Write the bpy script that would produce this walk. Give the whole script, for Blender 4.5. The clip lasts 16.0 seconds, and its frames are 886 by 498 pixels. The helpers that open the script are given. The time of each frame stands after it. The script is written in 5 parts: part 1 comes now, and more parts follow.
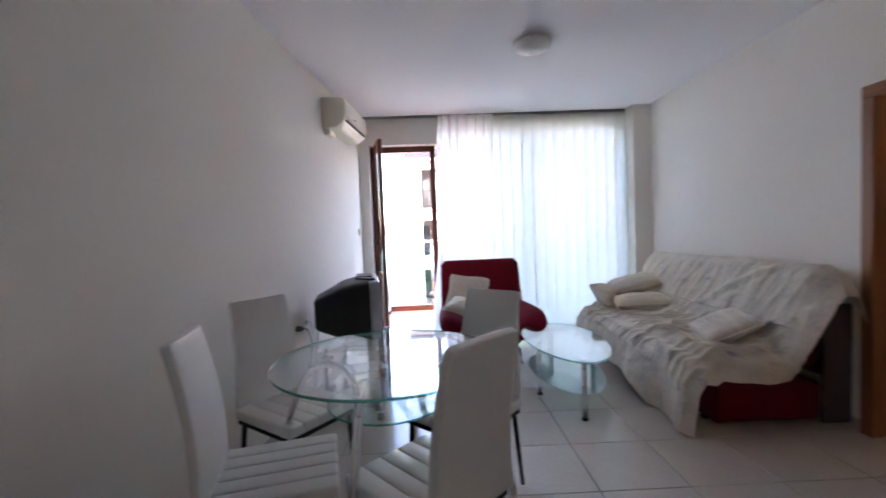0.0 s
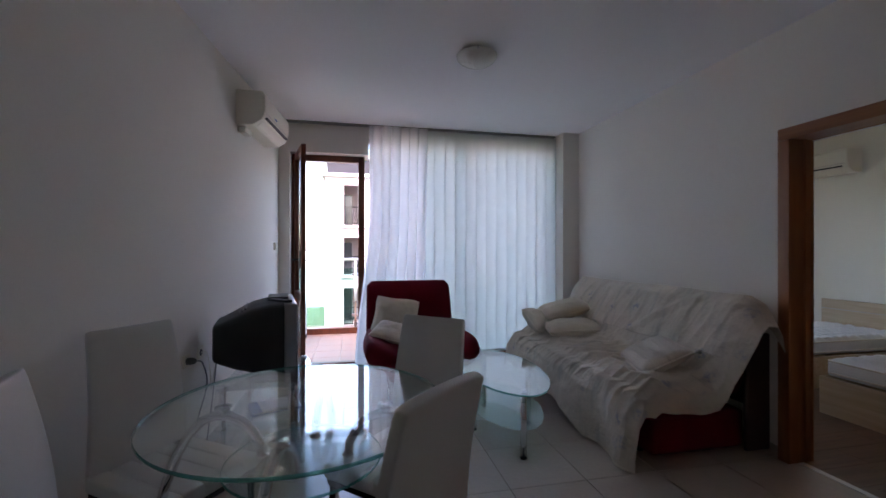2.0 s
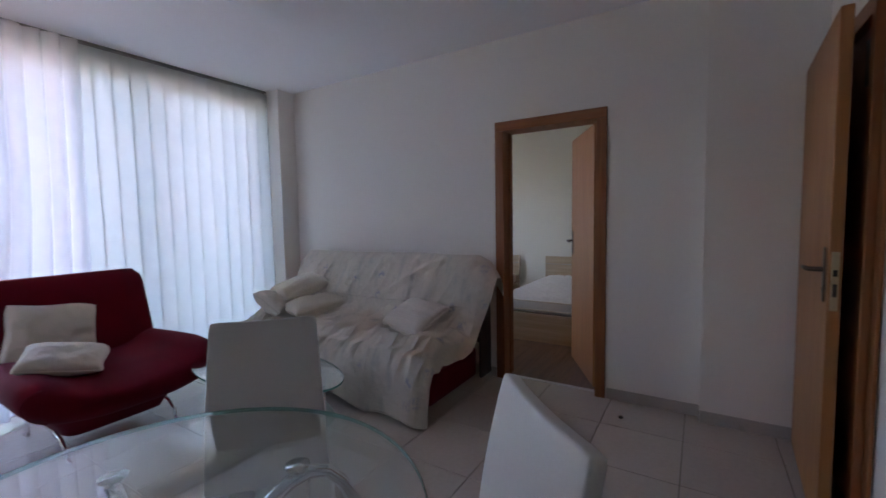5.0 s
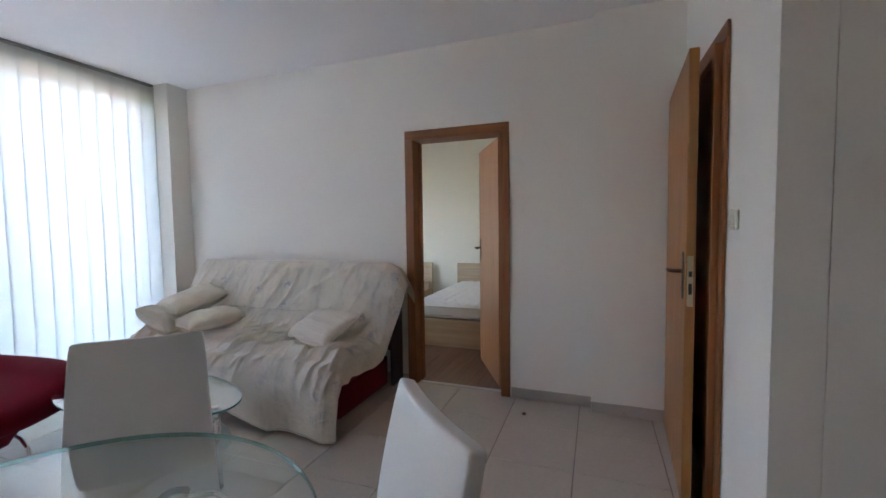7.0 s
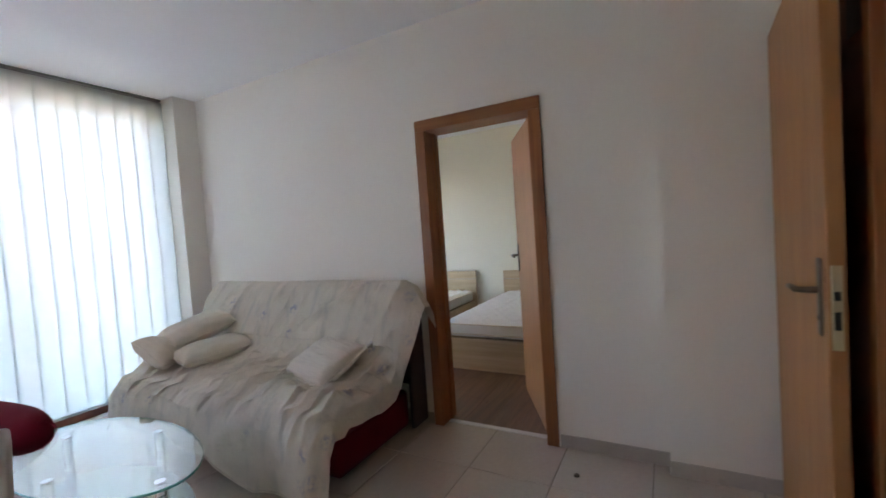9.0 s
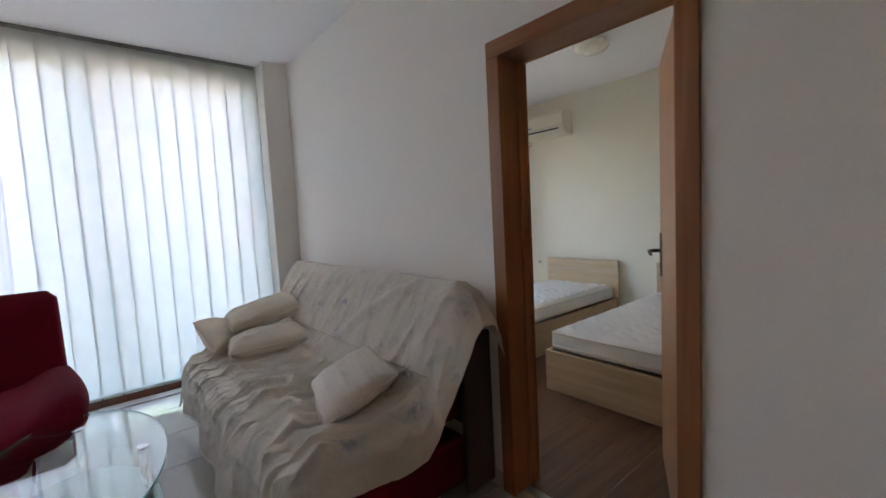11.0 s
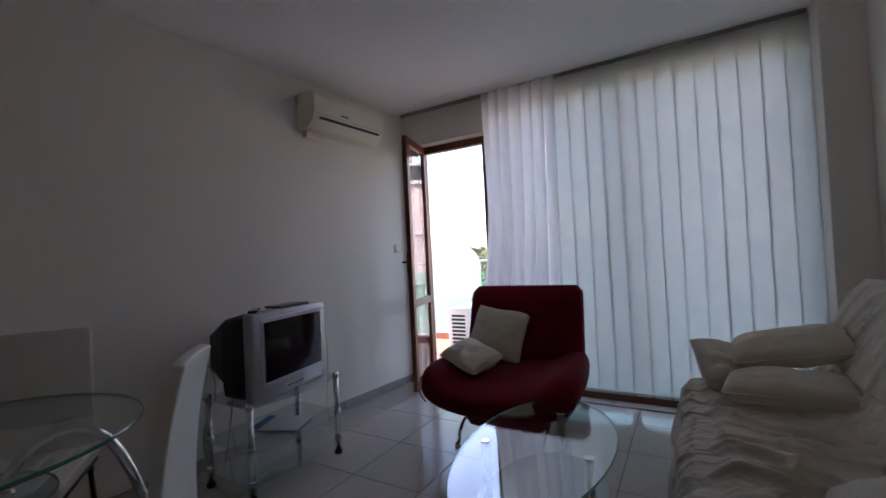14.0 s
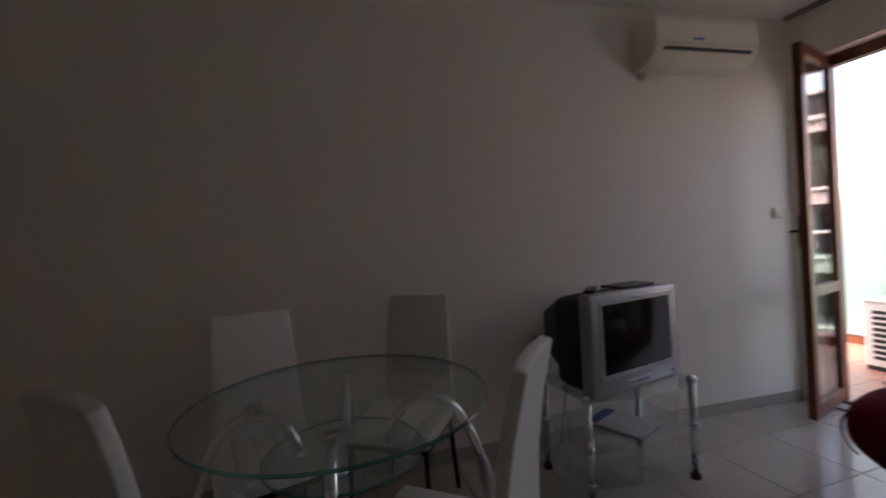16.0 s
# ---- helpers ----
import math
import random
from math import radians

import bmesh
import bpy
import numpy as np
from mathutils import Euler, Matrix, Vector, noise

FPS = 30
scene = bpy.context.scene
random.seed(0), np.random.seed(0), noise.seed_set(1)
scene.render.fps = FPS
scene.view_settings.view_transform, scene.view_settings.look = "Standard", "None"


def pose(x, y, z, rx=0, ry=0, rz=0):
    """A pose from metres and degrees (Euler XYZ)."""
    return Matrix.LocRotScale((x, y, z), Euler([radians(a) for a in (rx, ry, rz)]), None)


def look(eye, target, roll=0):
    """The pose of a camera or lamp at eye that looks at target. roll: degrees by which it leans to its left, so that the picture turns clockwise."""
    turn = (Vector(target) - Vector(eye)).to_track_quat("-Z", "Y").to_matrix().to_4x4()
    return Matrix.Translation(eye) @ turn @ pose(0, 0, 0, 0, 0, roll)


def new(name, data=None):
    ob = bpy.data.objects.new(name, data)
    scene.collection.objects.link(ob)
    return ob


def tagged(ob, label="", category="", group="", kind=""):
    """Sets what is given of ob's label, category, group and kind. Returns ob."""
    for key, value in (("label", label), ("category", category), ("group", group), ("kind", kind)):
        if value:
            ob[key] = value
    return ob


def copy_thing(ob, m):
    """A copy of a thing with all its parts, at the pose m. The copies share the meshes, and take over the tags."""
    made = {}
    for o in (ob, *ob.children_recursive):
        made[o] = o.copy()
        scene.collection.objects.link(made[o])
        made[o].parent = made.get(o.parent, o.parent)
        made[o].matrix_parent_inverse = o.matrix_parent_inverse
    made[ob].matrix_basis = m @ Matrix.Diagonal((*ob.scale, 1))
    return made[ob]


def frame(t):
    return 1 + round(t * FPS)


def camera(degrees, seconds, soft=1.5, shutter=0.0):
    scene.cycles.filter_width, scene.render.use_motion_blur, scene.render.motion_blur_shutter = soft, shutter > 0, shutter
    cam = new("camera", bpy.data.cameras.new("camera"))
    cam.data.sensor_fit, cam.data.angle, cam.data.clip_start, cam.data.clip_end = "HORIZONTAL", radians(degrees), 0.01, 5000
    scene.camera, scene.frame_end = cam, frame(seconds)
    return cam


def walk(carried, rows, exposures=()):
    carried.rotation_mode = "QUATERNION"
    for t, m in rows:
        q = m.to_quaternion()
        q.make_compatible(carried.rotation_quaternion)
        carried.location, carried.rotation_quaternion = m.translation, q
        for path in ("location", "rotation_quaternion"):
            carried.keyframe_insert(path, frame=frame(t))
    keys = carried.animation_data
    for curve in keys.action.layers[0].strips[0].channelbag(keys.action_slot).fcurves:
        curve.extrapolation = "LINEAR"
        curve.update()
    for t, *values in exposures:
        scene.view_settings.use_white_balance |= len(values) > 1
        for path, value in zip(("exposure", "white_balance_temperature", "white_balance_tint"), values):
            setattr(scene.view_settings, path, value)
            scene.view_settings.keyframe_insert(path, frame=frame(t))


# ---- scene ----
cam = camera(93.7, 16.0, shutter=0.35)
PATH = [
    (0, (-0.114, 0.356, 1.332), (-0.074, 2.354, 1.248), -2.2),
    (0.5, (-0.041, 0.332, 1.32), (0.352, 2.291, 1.226), -0.8),
    (1, (-0.031, 0.342, 1.332), (0.401, 2.291, 1.208), -0.6),
    (1.5, (-0.111, 0.455, 1.311), (0.333, 2.403, 1.212), 0.9),
    (2, (-0.178, 0.664, 1.324), (0.239, 2.62, 1.329), 0.1),
    (2.5, (-0.295, 0.851, 1.325), (0.08, 2.815, 1.29), 1.0),
    (3, (-0.435, 1.015, 1.334), (0.309, 2.876, 1.249), -2.2),
    (3.5, (-0.552, 1.231, 1.312), (0.304, 3.037, 1.226), 0.3),
    (4, (-0.589, 1.344, 1.344), (0.484, 3.031, 1.293), -1.6),
    (4.5, (-0.66, 1.381, 1.334), (0.842, 2.706, 1.228), -1.9),
    (7, (-0.65, 1.334, 1.328), (1.223, 2.026, 1.214), -0.8),
    (7.5, (-0.549, 1.291, 1.343), (1.34, 1.948, 1.332), -1.1),
    (8, (-0.376, 1.278, 1.328), (1.509, 1.944, 1.272), -3.3),
    (8.5, (-0.177, 1.295, 1.349), (1.687, 2.021, 1.359), -1.5),
    (9, (0.021, 1.326, 1.338), (1.778, 2.279, 1.254), -4.0),
    (11.5, (1.242, 1.57, 1.336), (2.33, 3.246, 1.235), -2.0),
    (12, (1.343, 1.692, 1.314), (2.116, 3.536, 1.292), -2.2),
    (12.5, (1.363, 1.823, 1.371), (1.551, 3.813, 1.423), -2.2),
    (13, (1.419, 1.897, 1.319), (0.848, 3.813, 1.354), -3.5),
    (13.5, (1.492, 1.918, 1.269), (0.667, 3.74, 1.312), -0.9),
    (14, (1.504, 1.921, 1.257), (0.496, 3.648, 1.295), -2.9),
    (14.5, (1.507, 1.927, 1.28), (0.324, 3.54, 1.264), -3.5),
    (15, (1.376, 1.995, 1.293), (-0.058, 3.388, 1.311), -3.0),
    (15.5, (1.225, 2.075, 1.312), (-0.466, 3.143, 1.339), -2.9),
    (16, (1.094, 2.118, 1.275), (-0.811, 2.727, 1.25), -3.3),
]
EXPOSURES = [(0, 4.54, 6920, 27), (0.5, 4.07, 6920, 27), (1.5, 3.5, 6920, 27), (2.5, 3.29, 6580, 28), (3.5, 3.35, 6450, 30), (4.5, 3.57, 6560, 32), (7, 4.68, 7030, 24), (9, 4.63, 7350, 24), (11.5, 4.13, 7500, 25), (12.5, 3.6, 7430, 25), (13.5, 3.08, 7280, 29), (14.5, 2.61, 7080, 25), (15, 2.51, 7230, 24), (15.5, 2.44, 7670, 24), (16, 2.67, 8320, 31)]
walk(cam, [(t, look(eye, target, roll)) for t, eye, target, roll in PATH], exposures=EXPOSURES)

# ---------------------------------------------------------------- light
scene.cycles.max_bounces, scene.cycles.diffuse_bounces, scene.cycles.transparent_max_bounces = 14, 8, 16
SKY = 0.15
world = bpy.data.worlds.new("sky_world")
scene.world = world
world.use_nodes = True
wn, wl = world.node_tree.nodes, world.node_tree.links
sky = wn.new("ShaderNodeTexSky")
sky.sky_type = "NISHITA"
sky.sun_disc = False
sky.sun_elevation = radians(48)
sky.sun_rotation = radians(200)
sky.dust_density = 2.5
sky.air_density = 1.0
wn["Background"].inputs["Strength"].default_value = SKY
wl.new(sky.outputs["Color"], wn["Background"].inputs["Color"])
sun = new("sun", bpy.data.lights.new("sun", "SUN"))
sun.data.energy, sun.data.angle, sun.data.color = 0.51, radians(12), (1.0, 0.96, 0.9)
sun.matrix_world = look((0, 0, 20), (6, 14, 0))

# ---------------------------------------------------------------- materials


def mat(name, color, rough=0.6, metal=0.0, var=0.12, scale=3.0, fine=60.0, bump=0.1, rand=0.0, spec=0.5, sheen=0.0, stretch=(1, 1, 1), bumpscale=None, bdist=0.004):
    """A surface with broad and fine variation of colour, roughness and relief, at real-world size."""
    m = bpy.data.materials.new(name)
    m.use_nodes = True
    n, l = m.node_tree.nodes, m.node_tree.links
    b = n["Principled BSDF"]
    co = n.new("ShaderNodeTexCoord")
    mp = n.new("ShaderNodeMapping")
    mp.inputs["Scale"].default_value = stretch
    l.new(co.outputs["Object"], mp.inputs["Vector"])
    n1, n2 = n.new("ShaderNodeTexNoise"), n.new("ShaderNodeTexNoise")
    n1.inputs["Scale"].default_value, n1.inputs["Detail"].default_value = scale, 4
    n2.inputs["Scale"].default_value, n2.inputs["Detail"].default_value = fine, 5
    l.new(mp.outputs[0], n1.inputs["Vector"])
    l.new(mp.outputs[0], n2.inputs["Vector"])
    mix = n.new("ShaderNodeMath")
    mix.operation = "ADD"
    l.new(n1.outputs["Fac"], mix.inputs[0])
    l.new(n2.outputs["Fac"], mix.inputs[1])
    last = mix.outputs[0]
    if rand:
        oi = n.new("ShaderNodeObjectInfo")
        ma = n.new("ShaderNodeMath")
        ma.operation = "MULTIPLY_ADD"
        ma.inputs[1].default_value = rand
        l.new(oi.outputs["Random"], ma.inputs[0])
        l.new(last, ma.inputs[2])
        last = ma.outputs[0]
    ramp = n.new("ShaderNodeMapRange")
    ramp.inputs["From Min"].default_value, ramp.inputs["From Max"].default_value = 0.6, 1.4 + rand
    ramp.inputs["To Min"].default_value, ramp.inputs["To Max"].default_value = 1 - var, 1 + var
    l.new(last, ramp.inputs["Value"])
    hs = n.new("ShaderNodeHueSaturation")
    hs.inputs["Color"].default_value = (*color, 1)
    l.new(ramp.outputs[0], hs.inputs["Value"])
    l.new(hs.outputs[0], b.inputs["Base Color"])
    rr = n.new("ShaderNodeMapRange")
    rr.inputs["To Min"].default_value, rr.inputs["To Max"].default_value = max(0.02, rough - 0.1), min(1, rough + 0.1)
    l.new(n1.outputs["Fac"], rr.inputs["Value"])
    l.new(rr.outputs[0], b.inputs["Roughness"])
    b.inputs["Metallic"].default_value = metal
    b.inputs["Specular IOR Level"].default_value = spec
    if sheen:
        b.inputs["Sheen Weight"].default_value = sheen
        b.inputs["Sheen Roughness"].default_value = 0.4
    if bump:
        bp = n.new("ShaderNodeBump")
        bp.inputs["Strength"].default_value = bump
        bp.inputs["Distance"].default_value = bdist
        src = n2
        if bumpscale:
            src = n.new("ShaderNodeTexNoise")
            src.inputs["Scale"].default_value, src.inputs["Detail"].default_value = bumpscale, 5
            l.new(mp.outputs[0], src.inputs["Vector"])
        l.new(src.outputs["Fac"], bp.inputs["Height"])
        l.new(bp.outputs[0], b.inputs["Normal"])
    return m


def wood(name, light, dark, grain=(1.0, 1.0, 0.06), scale=26.0, rough=0.42, rand=0.0):
    """Wood with long grain; the grain runs along the axis with the smallest factor."""
    m = bpy.data.materials.new(name)
    m.use_nodes = True
    n, l = m.node_tree.nodes, m.node_tree.links
    b = n["Principled BSDF"]
    co = n.new("ShaderNodeTexCoord")
    mp = n.new("ShaderNodeMapping")
    mp.inputs["Scale"].default_value = grain
    if rand:
        oi = n.new("ShaderNodeObjectInfo")
        vm = n.new("ShaderNodeVectorMath")
        vm.operation = "SCALE"
        vm.inputs[0].default_value = (7, 11, 5)
        l.new(oi.outputs["Random"], vm.inputs["Scale"])
        l.new(vm.outputs[0], mp.inputs["Location"])
    l.new(co.outputs["Object"], mp.inputs["Vector"])
    n1, n2 = n.new("ShaderNodeTexNoise"), n.new("ShaderNodeTexNoise")
    n1.inputs["Scale"].default_value, n1.inputs["Detail"].default_value, n1.inputs["Distortion"].default_value = scale, 6, 0.6
    n2.inputs["Scale"].default_value = scale * 6
    l.new(mp.outputs[0], n1.inputs["Vector"])
    l.new(mp.outputs[0], n2.inputs["Vector"])
    r = n.new("ShaderNodeValToRGB")
    r.color_ramp.elements[0].position, r.color_ramp.elements[1].position = 0.3, 0.72
    r.color_ramp.elements[0].color, r.color_ramp.elements[1].color = (*dark, 1), (*light, 1)
    l.new(n1.outputs["Fac"], r.inputs[0])
    l.new(r.outputs[0], b.inputs["Base Color"])
    rr = n.new("ShaderNodeMapRange")
    rr.inputs["To Min"].default_value, rr.inputs["To Max"].default_value = rough - 0.08, rough + 0.12
    l.new(n2.outputs["Fac"], rr.inputs["Value"])
    l.new(rr.outputs[0], b.inputs["Roughness"])
    bp = n.new("ShaderNodeBump")
    bp.inputs["Strength"].default_value, bp.inputs["Distance"].default_value = 0.08, 0.002
    l.new(n2.outputs["Fac"], bp.inputs["Height"])
    l.new(bp.outputs[0], b.inputs["Normal"])
    return m


def clear_glass(name, tint, gloss=1.0, straight=0.04, rough=0.02, frost=0.0, body=(0.5, 0.75, 0.72)):
    """A pane: see-through with a mirror-like gloss by Fresnel; frost adds a milky scattering part."""
    m = bpy.data.materials.new(name)
    m.use_nodes = True
    n, l = m.node_tree.nodes, m.node_tree.links
    n.remove(n["Principled BSDF"])
    tr, gl, lw = n.new("ShaderNodeBsdfTransparent"), n.new("ShaderNodeBsdfGlossy"), n.new("ShaderNodeLayerWeight")
    tr.inputs["Color"].default_value = (*tint, 1)
    gl.inputs["Roughness"].default_value = rough
    lw.inputs["Blend"].default_value = 0.5
    pw = n.new("ShaderNodeMath")
    pw.operation = "POWER"
    pw.inputs[1].default_value = 3.3
    l.new(lw.outputs["Facing"], pw.inputs[0])
    base = tr.outputs[0]
    if frost:
        df, tl, a, c = n.new("ShaderNodeBsdfDiffuse"), n.new("ShaderNodeBsdfTranslucent"), n.new("ShaderNodeMixShader"), n.new("ShaderNodeMixShader")
        df.inputs["Color"].default_value = tl.inputs["Color"].default_value = (*body, 1)
        l.new(df.outputs[0], a.inputs[1])
        l.new(tl.outputs[0], a.inputs[2])
        c.inputs[0].default_value = frost
        l.new(base, c.inputs[1])
        l.new(a.outputs[0], c.inputs[2])
        base = c.outputs[0]
    k = n.new("ShaderNodeMath")
    k.operation = "MULTIPLY_ADD"
    k.inputs[1].default_value, k.inputs[2].default_value = 0.9 * gloss, straight * gloss
    k.use_clamp = True
    l.new(pw.outputs[0], k.inputs[0])
    mx = n.new("ShaderNodeMixShader")
    l.new(k.outputs[0], mx.inputs[0])
    l.new(base, mx.inputs[1])
    l.new(gl.outputs[0], mx.inputs[2])
    l.new(mx.outputs[0], n["Material Output"].inputs["Surface"])
    return m


def sheer(name, color, see=0.3, back=0.30):
    """Thin woven cloth that lets part of the light straight through and scatters the rest."""
    m = bpy.data.materials.new(name)
    m.use_nodes = True
    n, l = m.node_tree.nodes, m.node_tree.links
    n.remove(n["Principled BSDF"])
    tr, tl, df = n.new("ShaderNodeBsdfTransparent"), n.new("ShaderNodeBsdfTranslucent"), n.new("ShaderNodeBsdfDiffuse")
    co, nz, hs = n.new("ShaderNodeTexCoord"), n.new("ShaderNodeTexNoise"), n.new("ShaderNodeHueSaturation")
    nz.inputs["Scale"].default_value, nz.inputs["Detail"].default_value = 9.0, 6
    l.new(co.outputs["Object"], nz.inputs["Vector"])
    mr = n.new("ShaderNodeMapRange")
    mr.inputs["To Min"].default_value, mr.inputs["To Max"].default_value = 0.93, 1.05
    l.new(nz.outputs["Fac"], mr.inputs["Value"])
    hs.inputs["Color"].default_value = (*color, 1)
    l.new(mr.outputs[0], hs.inputs["Value"])
    l.new(hs.outputs[0], tl.inputs["Color"])
    l.new(hs.outputs[0], df.inputs["Color"])
    a, c = n.new("ShaderNodeMixShader"), n.new("ShaderNodeMixShader")
    a.inputs[0].default_value = back
    l.new(tl.outputs[0], a.inputs[1])
    l.new(df.outputs[0], a.inputs[2])
    c.inputs[0].default_value = see
    l.new(a.outputs[0], c.inputs[1])
    l.new(tr.outputs[0], c.inputs[2])
    l.new(c.outputs[0], n["Material Output"].inputs["Surface"])
    return m


PLASTER = mat("plaster", (0.85, 0.81, 0.745), 0.85, var=0.025, scale=0.8, fine=90, bump=0.08)
PLASTER_BED = mat("plaster_cream", (0.82, 0.78, 0.66), 0.85, var=0.025, scale=0.8, fine=90, bump=0.08)
CEILING = mat("ceiling_paint", (0.87, 0.86, 0.865), 0.9, var=0.02, scale=0.7, fine=90, bump=0.05)
TILE = mat("floor_tile", (0.54, 0.478, 0.415), 0.16, var=0.07, scale=5, fine=40, bump=0.015, rand=0.25, bumpscale=6)
GROUT = mat("grout", (0.22, 0.19, 0.17), 0.9, var=0.15, scale=8)
SKIRT = mat("skirting_tile", (0.46, 0.42, 0.37), 0.3, var=0.07, scale=6, bump=0.02, rand=0.2)
DOORWOOD = wood("door_veneer", (0.45, 0.20, 0.066), (0.33, 0.13, 0.038))
CASING = wood("door_casing_wood", (0.36, 0.145, 0.05), (0.25, 0.085, 0.028))
CASING_H = wood("door_casing_wood_across", (0.36, 0.145, 0.05), (0.25, 0.085, 0.028), grain=(1, 0.06, 1))
FRAMEWOOD = wood("window_frame_wood", (0.20, 0.055, 0.022), (0.12, 0.03, 0.013), rough=0.3)
PANE = clear_glass("window_glass", (0.94, 0.97, 0.96), 1.0)
STEEL = mat("brushed_steel", (0.62, 0.61, 0.6), 0.28, 1.0, var=0.05, bump=0.02)
CHROME = mat("chrome", (0.78, 0.78, 0.8), 0.09, 1.0, var=0.04, bump=0.0)
BRASS = mat("bronze_handle", (0.15, 0.115, 0.09), 0.38, 0.9, var=0.08, bump=0.02)
WHITE_PLASTIC = mat("white_plastic", (0.78, 0.735, 0.61), 0.4, var=0.03, bump=0.02)
DARK_PLASTIC = mat("dark_plastic", (0.012, 0.012, 0.013), 0.35, var=0.2, bump=0.05)
LAMINATE = wood("pale_laminate_floor", (0.20, 0.10, 0.052), (0.12, 0.055, 0.028), grain=(0.06, 1, 1), rough=0.3, rand=1)

# ---------------------------------------------------------------- mesh helpers


def link(name, bm, material, parent=None, label="", smooth=False):
    me = bpy.data.meshes.new(name)
    bm.normal_update()
    bm.to_mesh(me)
    bm.free()
    if material:
        me.materials.append(material)
    if smooth:
        me.polygons.foreach_set("use_smooth", [True] * len(me.polygons))
    ob = new(name, me)
    if parent:
        ob.parent = parent
    if label:
        ob["label"] = label
    return ob


def part(name, bm, material, parent, label="", smooth=False):
    return link(name, bm, material, parent, label, smooth)


def thing(name, label, category, m=None, group="", kind=""):
    ob = new(name)
    ob.empty_display_size = 0.05
    if m is not None:
        ob.matrix_basis = m
    return tagged(ob, label, category, group, kind)


def box(x0, y0, z0, x1, y1, z1, bevel=0.0, seg=2, m=None, bm=None):
    bm = bm or bmesh.new()
    g = bmesh.ops.create_cube(bm, size=1.0)["verts"]
    mm = Matrix.Translation(((x0 + x1) / 2, (y0 + y1) / 2, (z0 + z1) / 2)) @ Matrix.Diagonal((abs(x1 - x0), abs(y1 - y0), abs(z1 - z0), 1))
    bmesh.ops.transform(bm, matrix=(m @ mm) if m else mm, verts=g)
    if bevel:
        es = list({e for v in g for e in v.link_edges})
        bmesh.ops.bevel(bm, geom=es, offset=bevel, segments=seg, affect="EDGES", profile=0.5)
    return bm


def slab(outline, z0, z1, bevel=0.0, seg=2):
    """A plate with an outline in x and y."""
    bm = bmesh.new()
    f = bm.faces.new([bm.verts.new((x, y, z0)) for x, y in outline])
    g = bmesh.ops.extrude_face_region(bm, geom=[f])["geom"]
    bmesh.ops.translate(bm, vec=(0, 0, z1 - z0), verts=[v for v in g if isinstance(v, bmesh.types.BMVert)])
    bmesh.ops.recalc_face_normals(bm, faces=bm.faces)
    if bevel:
        es = [e for e in bm.edges if abs(e.verts[0].co.z - e.verts[1].co.z) < 1e-6]
        bmesh.ops.bevel(bm, geom=es, offset=bevel, segments=seg, affect="EDGES", profile=0.5)
    return bm


def tube(points, r, seg=12, closed=False, bm=None, ends=True):
    """A round bar along points; r may be one radius or a list."""
    bm = bm or bmesh.new()
    pts = [Vector(p) for p in points]
    rs = r if isinstance(r, (list, tuple)) else [r] * len(pts)
    rings, side = [], None
    for i, p in enumerate(pts):
        a, b = pts[max(i - 1, 0)], pts[min(i + 1, len(pts) - 1)]
        d = (b - a).normalized()
        if side is None:
            side = d.orthogonal().normalized()
        side = (side - d * side.dot(d)).normalized()
        up = d.cross(side)
        rings.append([bm.verts.new(p + rs[i] * (math.cos(k) * side + math.sin(k) * up)) for k in (2 * math.pi * j / seg for j in range(seg))])
    for a, b in zip(rings, rings[1:]):
        for j in range(seg):
            bm.faces.new((a[j], a[(j + 1) % seg], b[(j + 1) % seg], b[j]))
    if ends:
        bm.faces.new(rings[0][::-1])
        bm.faces.new(rings[-1])
    return bm


def lathe(profile, seg=32, bm=None, at=(0, 0, 0)):
    """A turned body: profile of (radius, height) round the z axis."""
    bm = bm or bmesh.new()
    rings = [[bm.verts.new((at[0] + r * math.cos(2 * math.pi * j / seg), at[1] + r * math.sin(2 * math.pi * j / seg), at[2] + z)) for j in range(seg)] for r, z in profile]
    for a, b in zip(rings, rings[1:]):
        for j in range(seg):
            bm.faces.new((a[j], a[(j + 1) % seg], b[(j + 1) % seg], b[j]))
    bm.faces.new(rings[0][::-1])
    bm.faces.new(rings[-1])
    return bm


def sheet(fn, nu, nv, thick=0.0):
    """A surface fn(u, v) over the unit square, with a thickness along its normals."""
    bm = bmesh.new()
    vs = [[bm.verts.new(fn(i / nu, j / nv)) for j in range(nv + 1)] for i in range(nu + 1)]
    for i in range(nu):
        for j in range(nv):
            bm.faces.new((vs[i][j], vs[i + 1][j], vs[i + 1][j + 1], vs[i][j + 1]))
    if thick:
        bm.normal_update()
        bmesh.ops.solidify(bm, geom=bm.faces[:], thickness=thick)
    return bm


def smoothstep(a, b, x):
    t = min(1.0, max(0.0, (x - a) / (b - a)))
    return t * t * (3 - 2 * t)


# ---------------------------------------------------------------- structure
XL, XR = -1.60, 2.47          # outer limit on the left, face of the right wall
YW = 5.45                     # face of the window wall
YB = -1.4                     # unseen wall behind the start, set close to keep light in the room
H = 2.73
YH = 0.81                     # wall with the hall door
XH = 0.93                     # its free corner
T = 0.16                      # thickness of inner walls
DB0, DB1 = 2.015, 2.735       # clear opening of the bedroom door, along y
DBH = 2.02
DH0, DH1 = 1.50, 2.315         # clear opening of the hall door, along x
DHH = 2.10
WX0, WX1 = -0.87, 2.25        # window opening
WH = 2.40
WHF = 2.62                    # head of the fixed glazing behind the blind
BXE, BY0, BY1 = 5.60, 1.3, 5.45   # bedroom


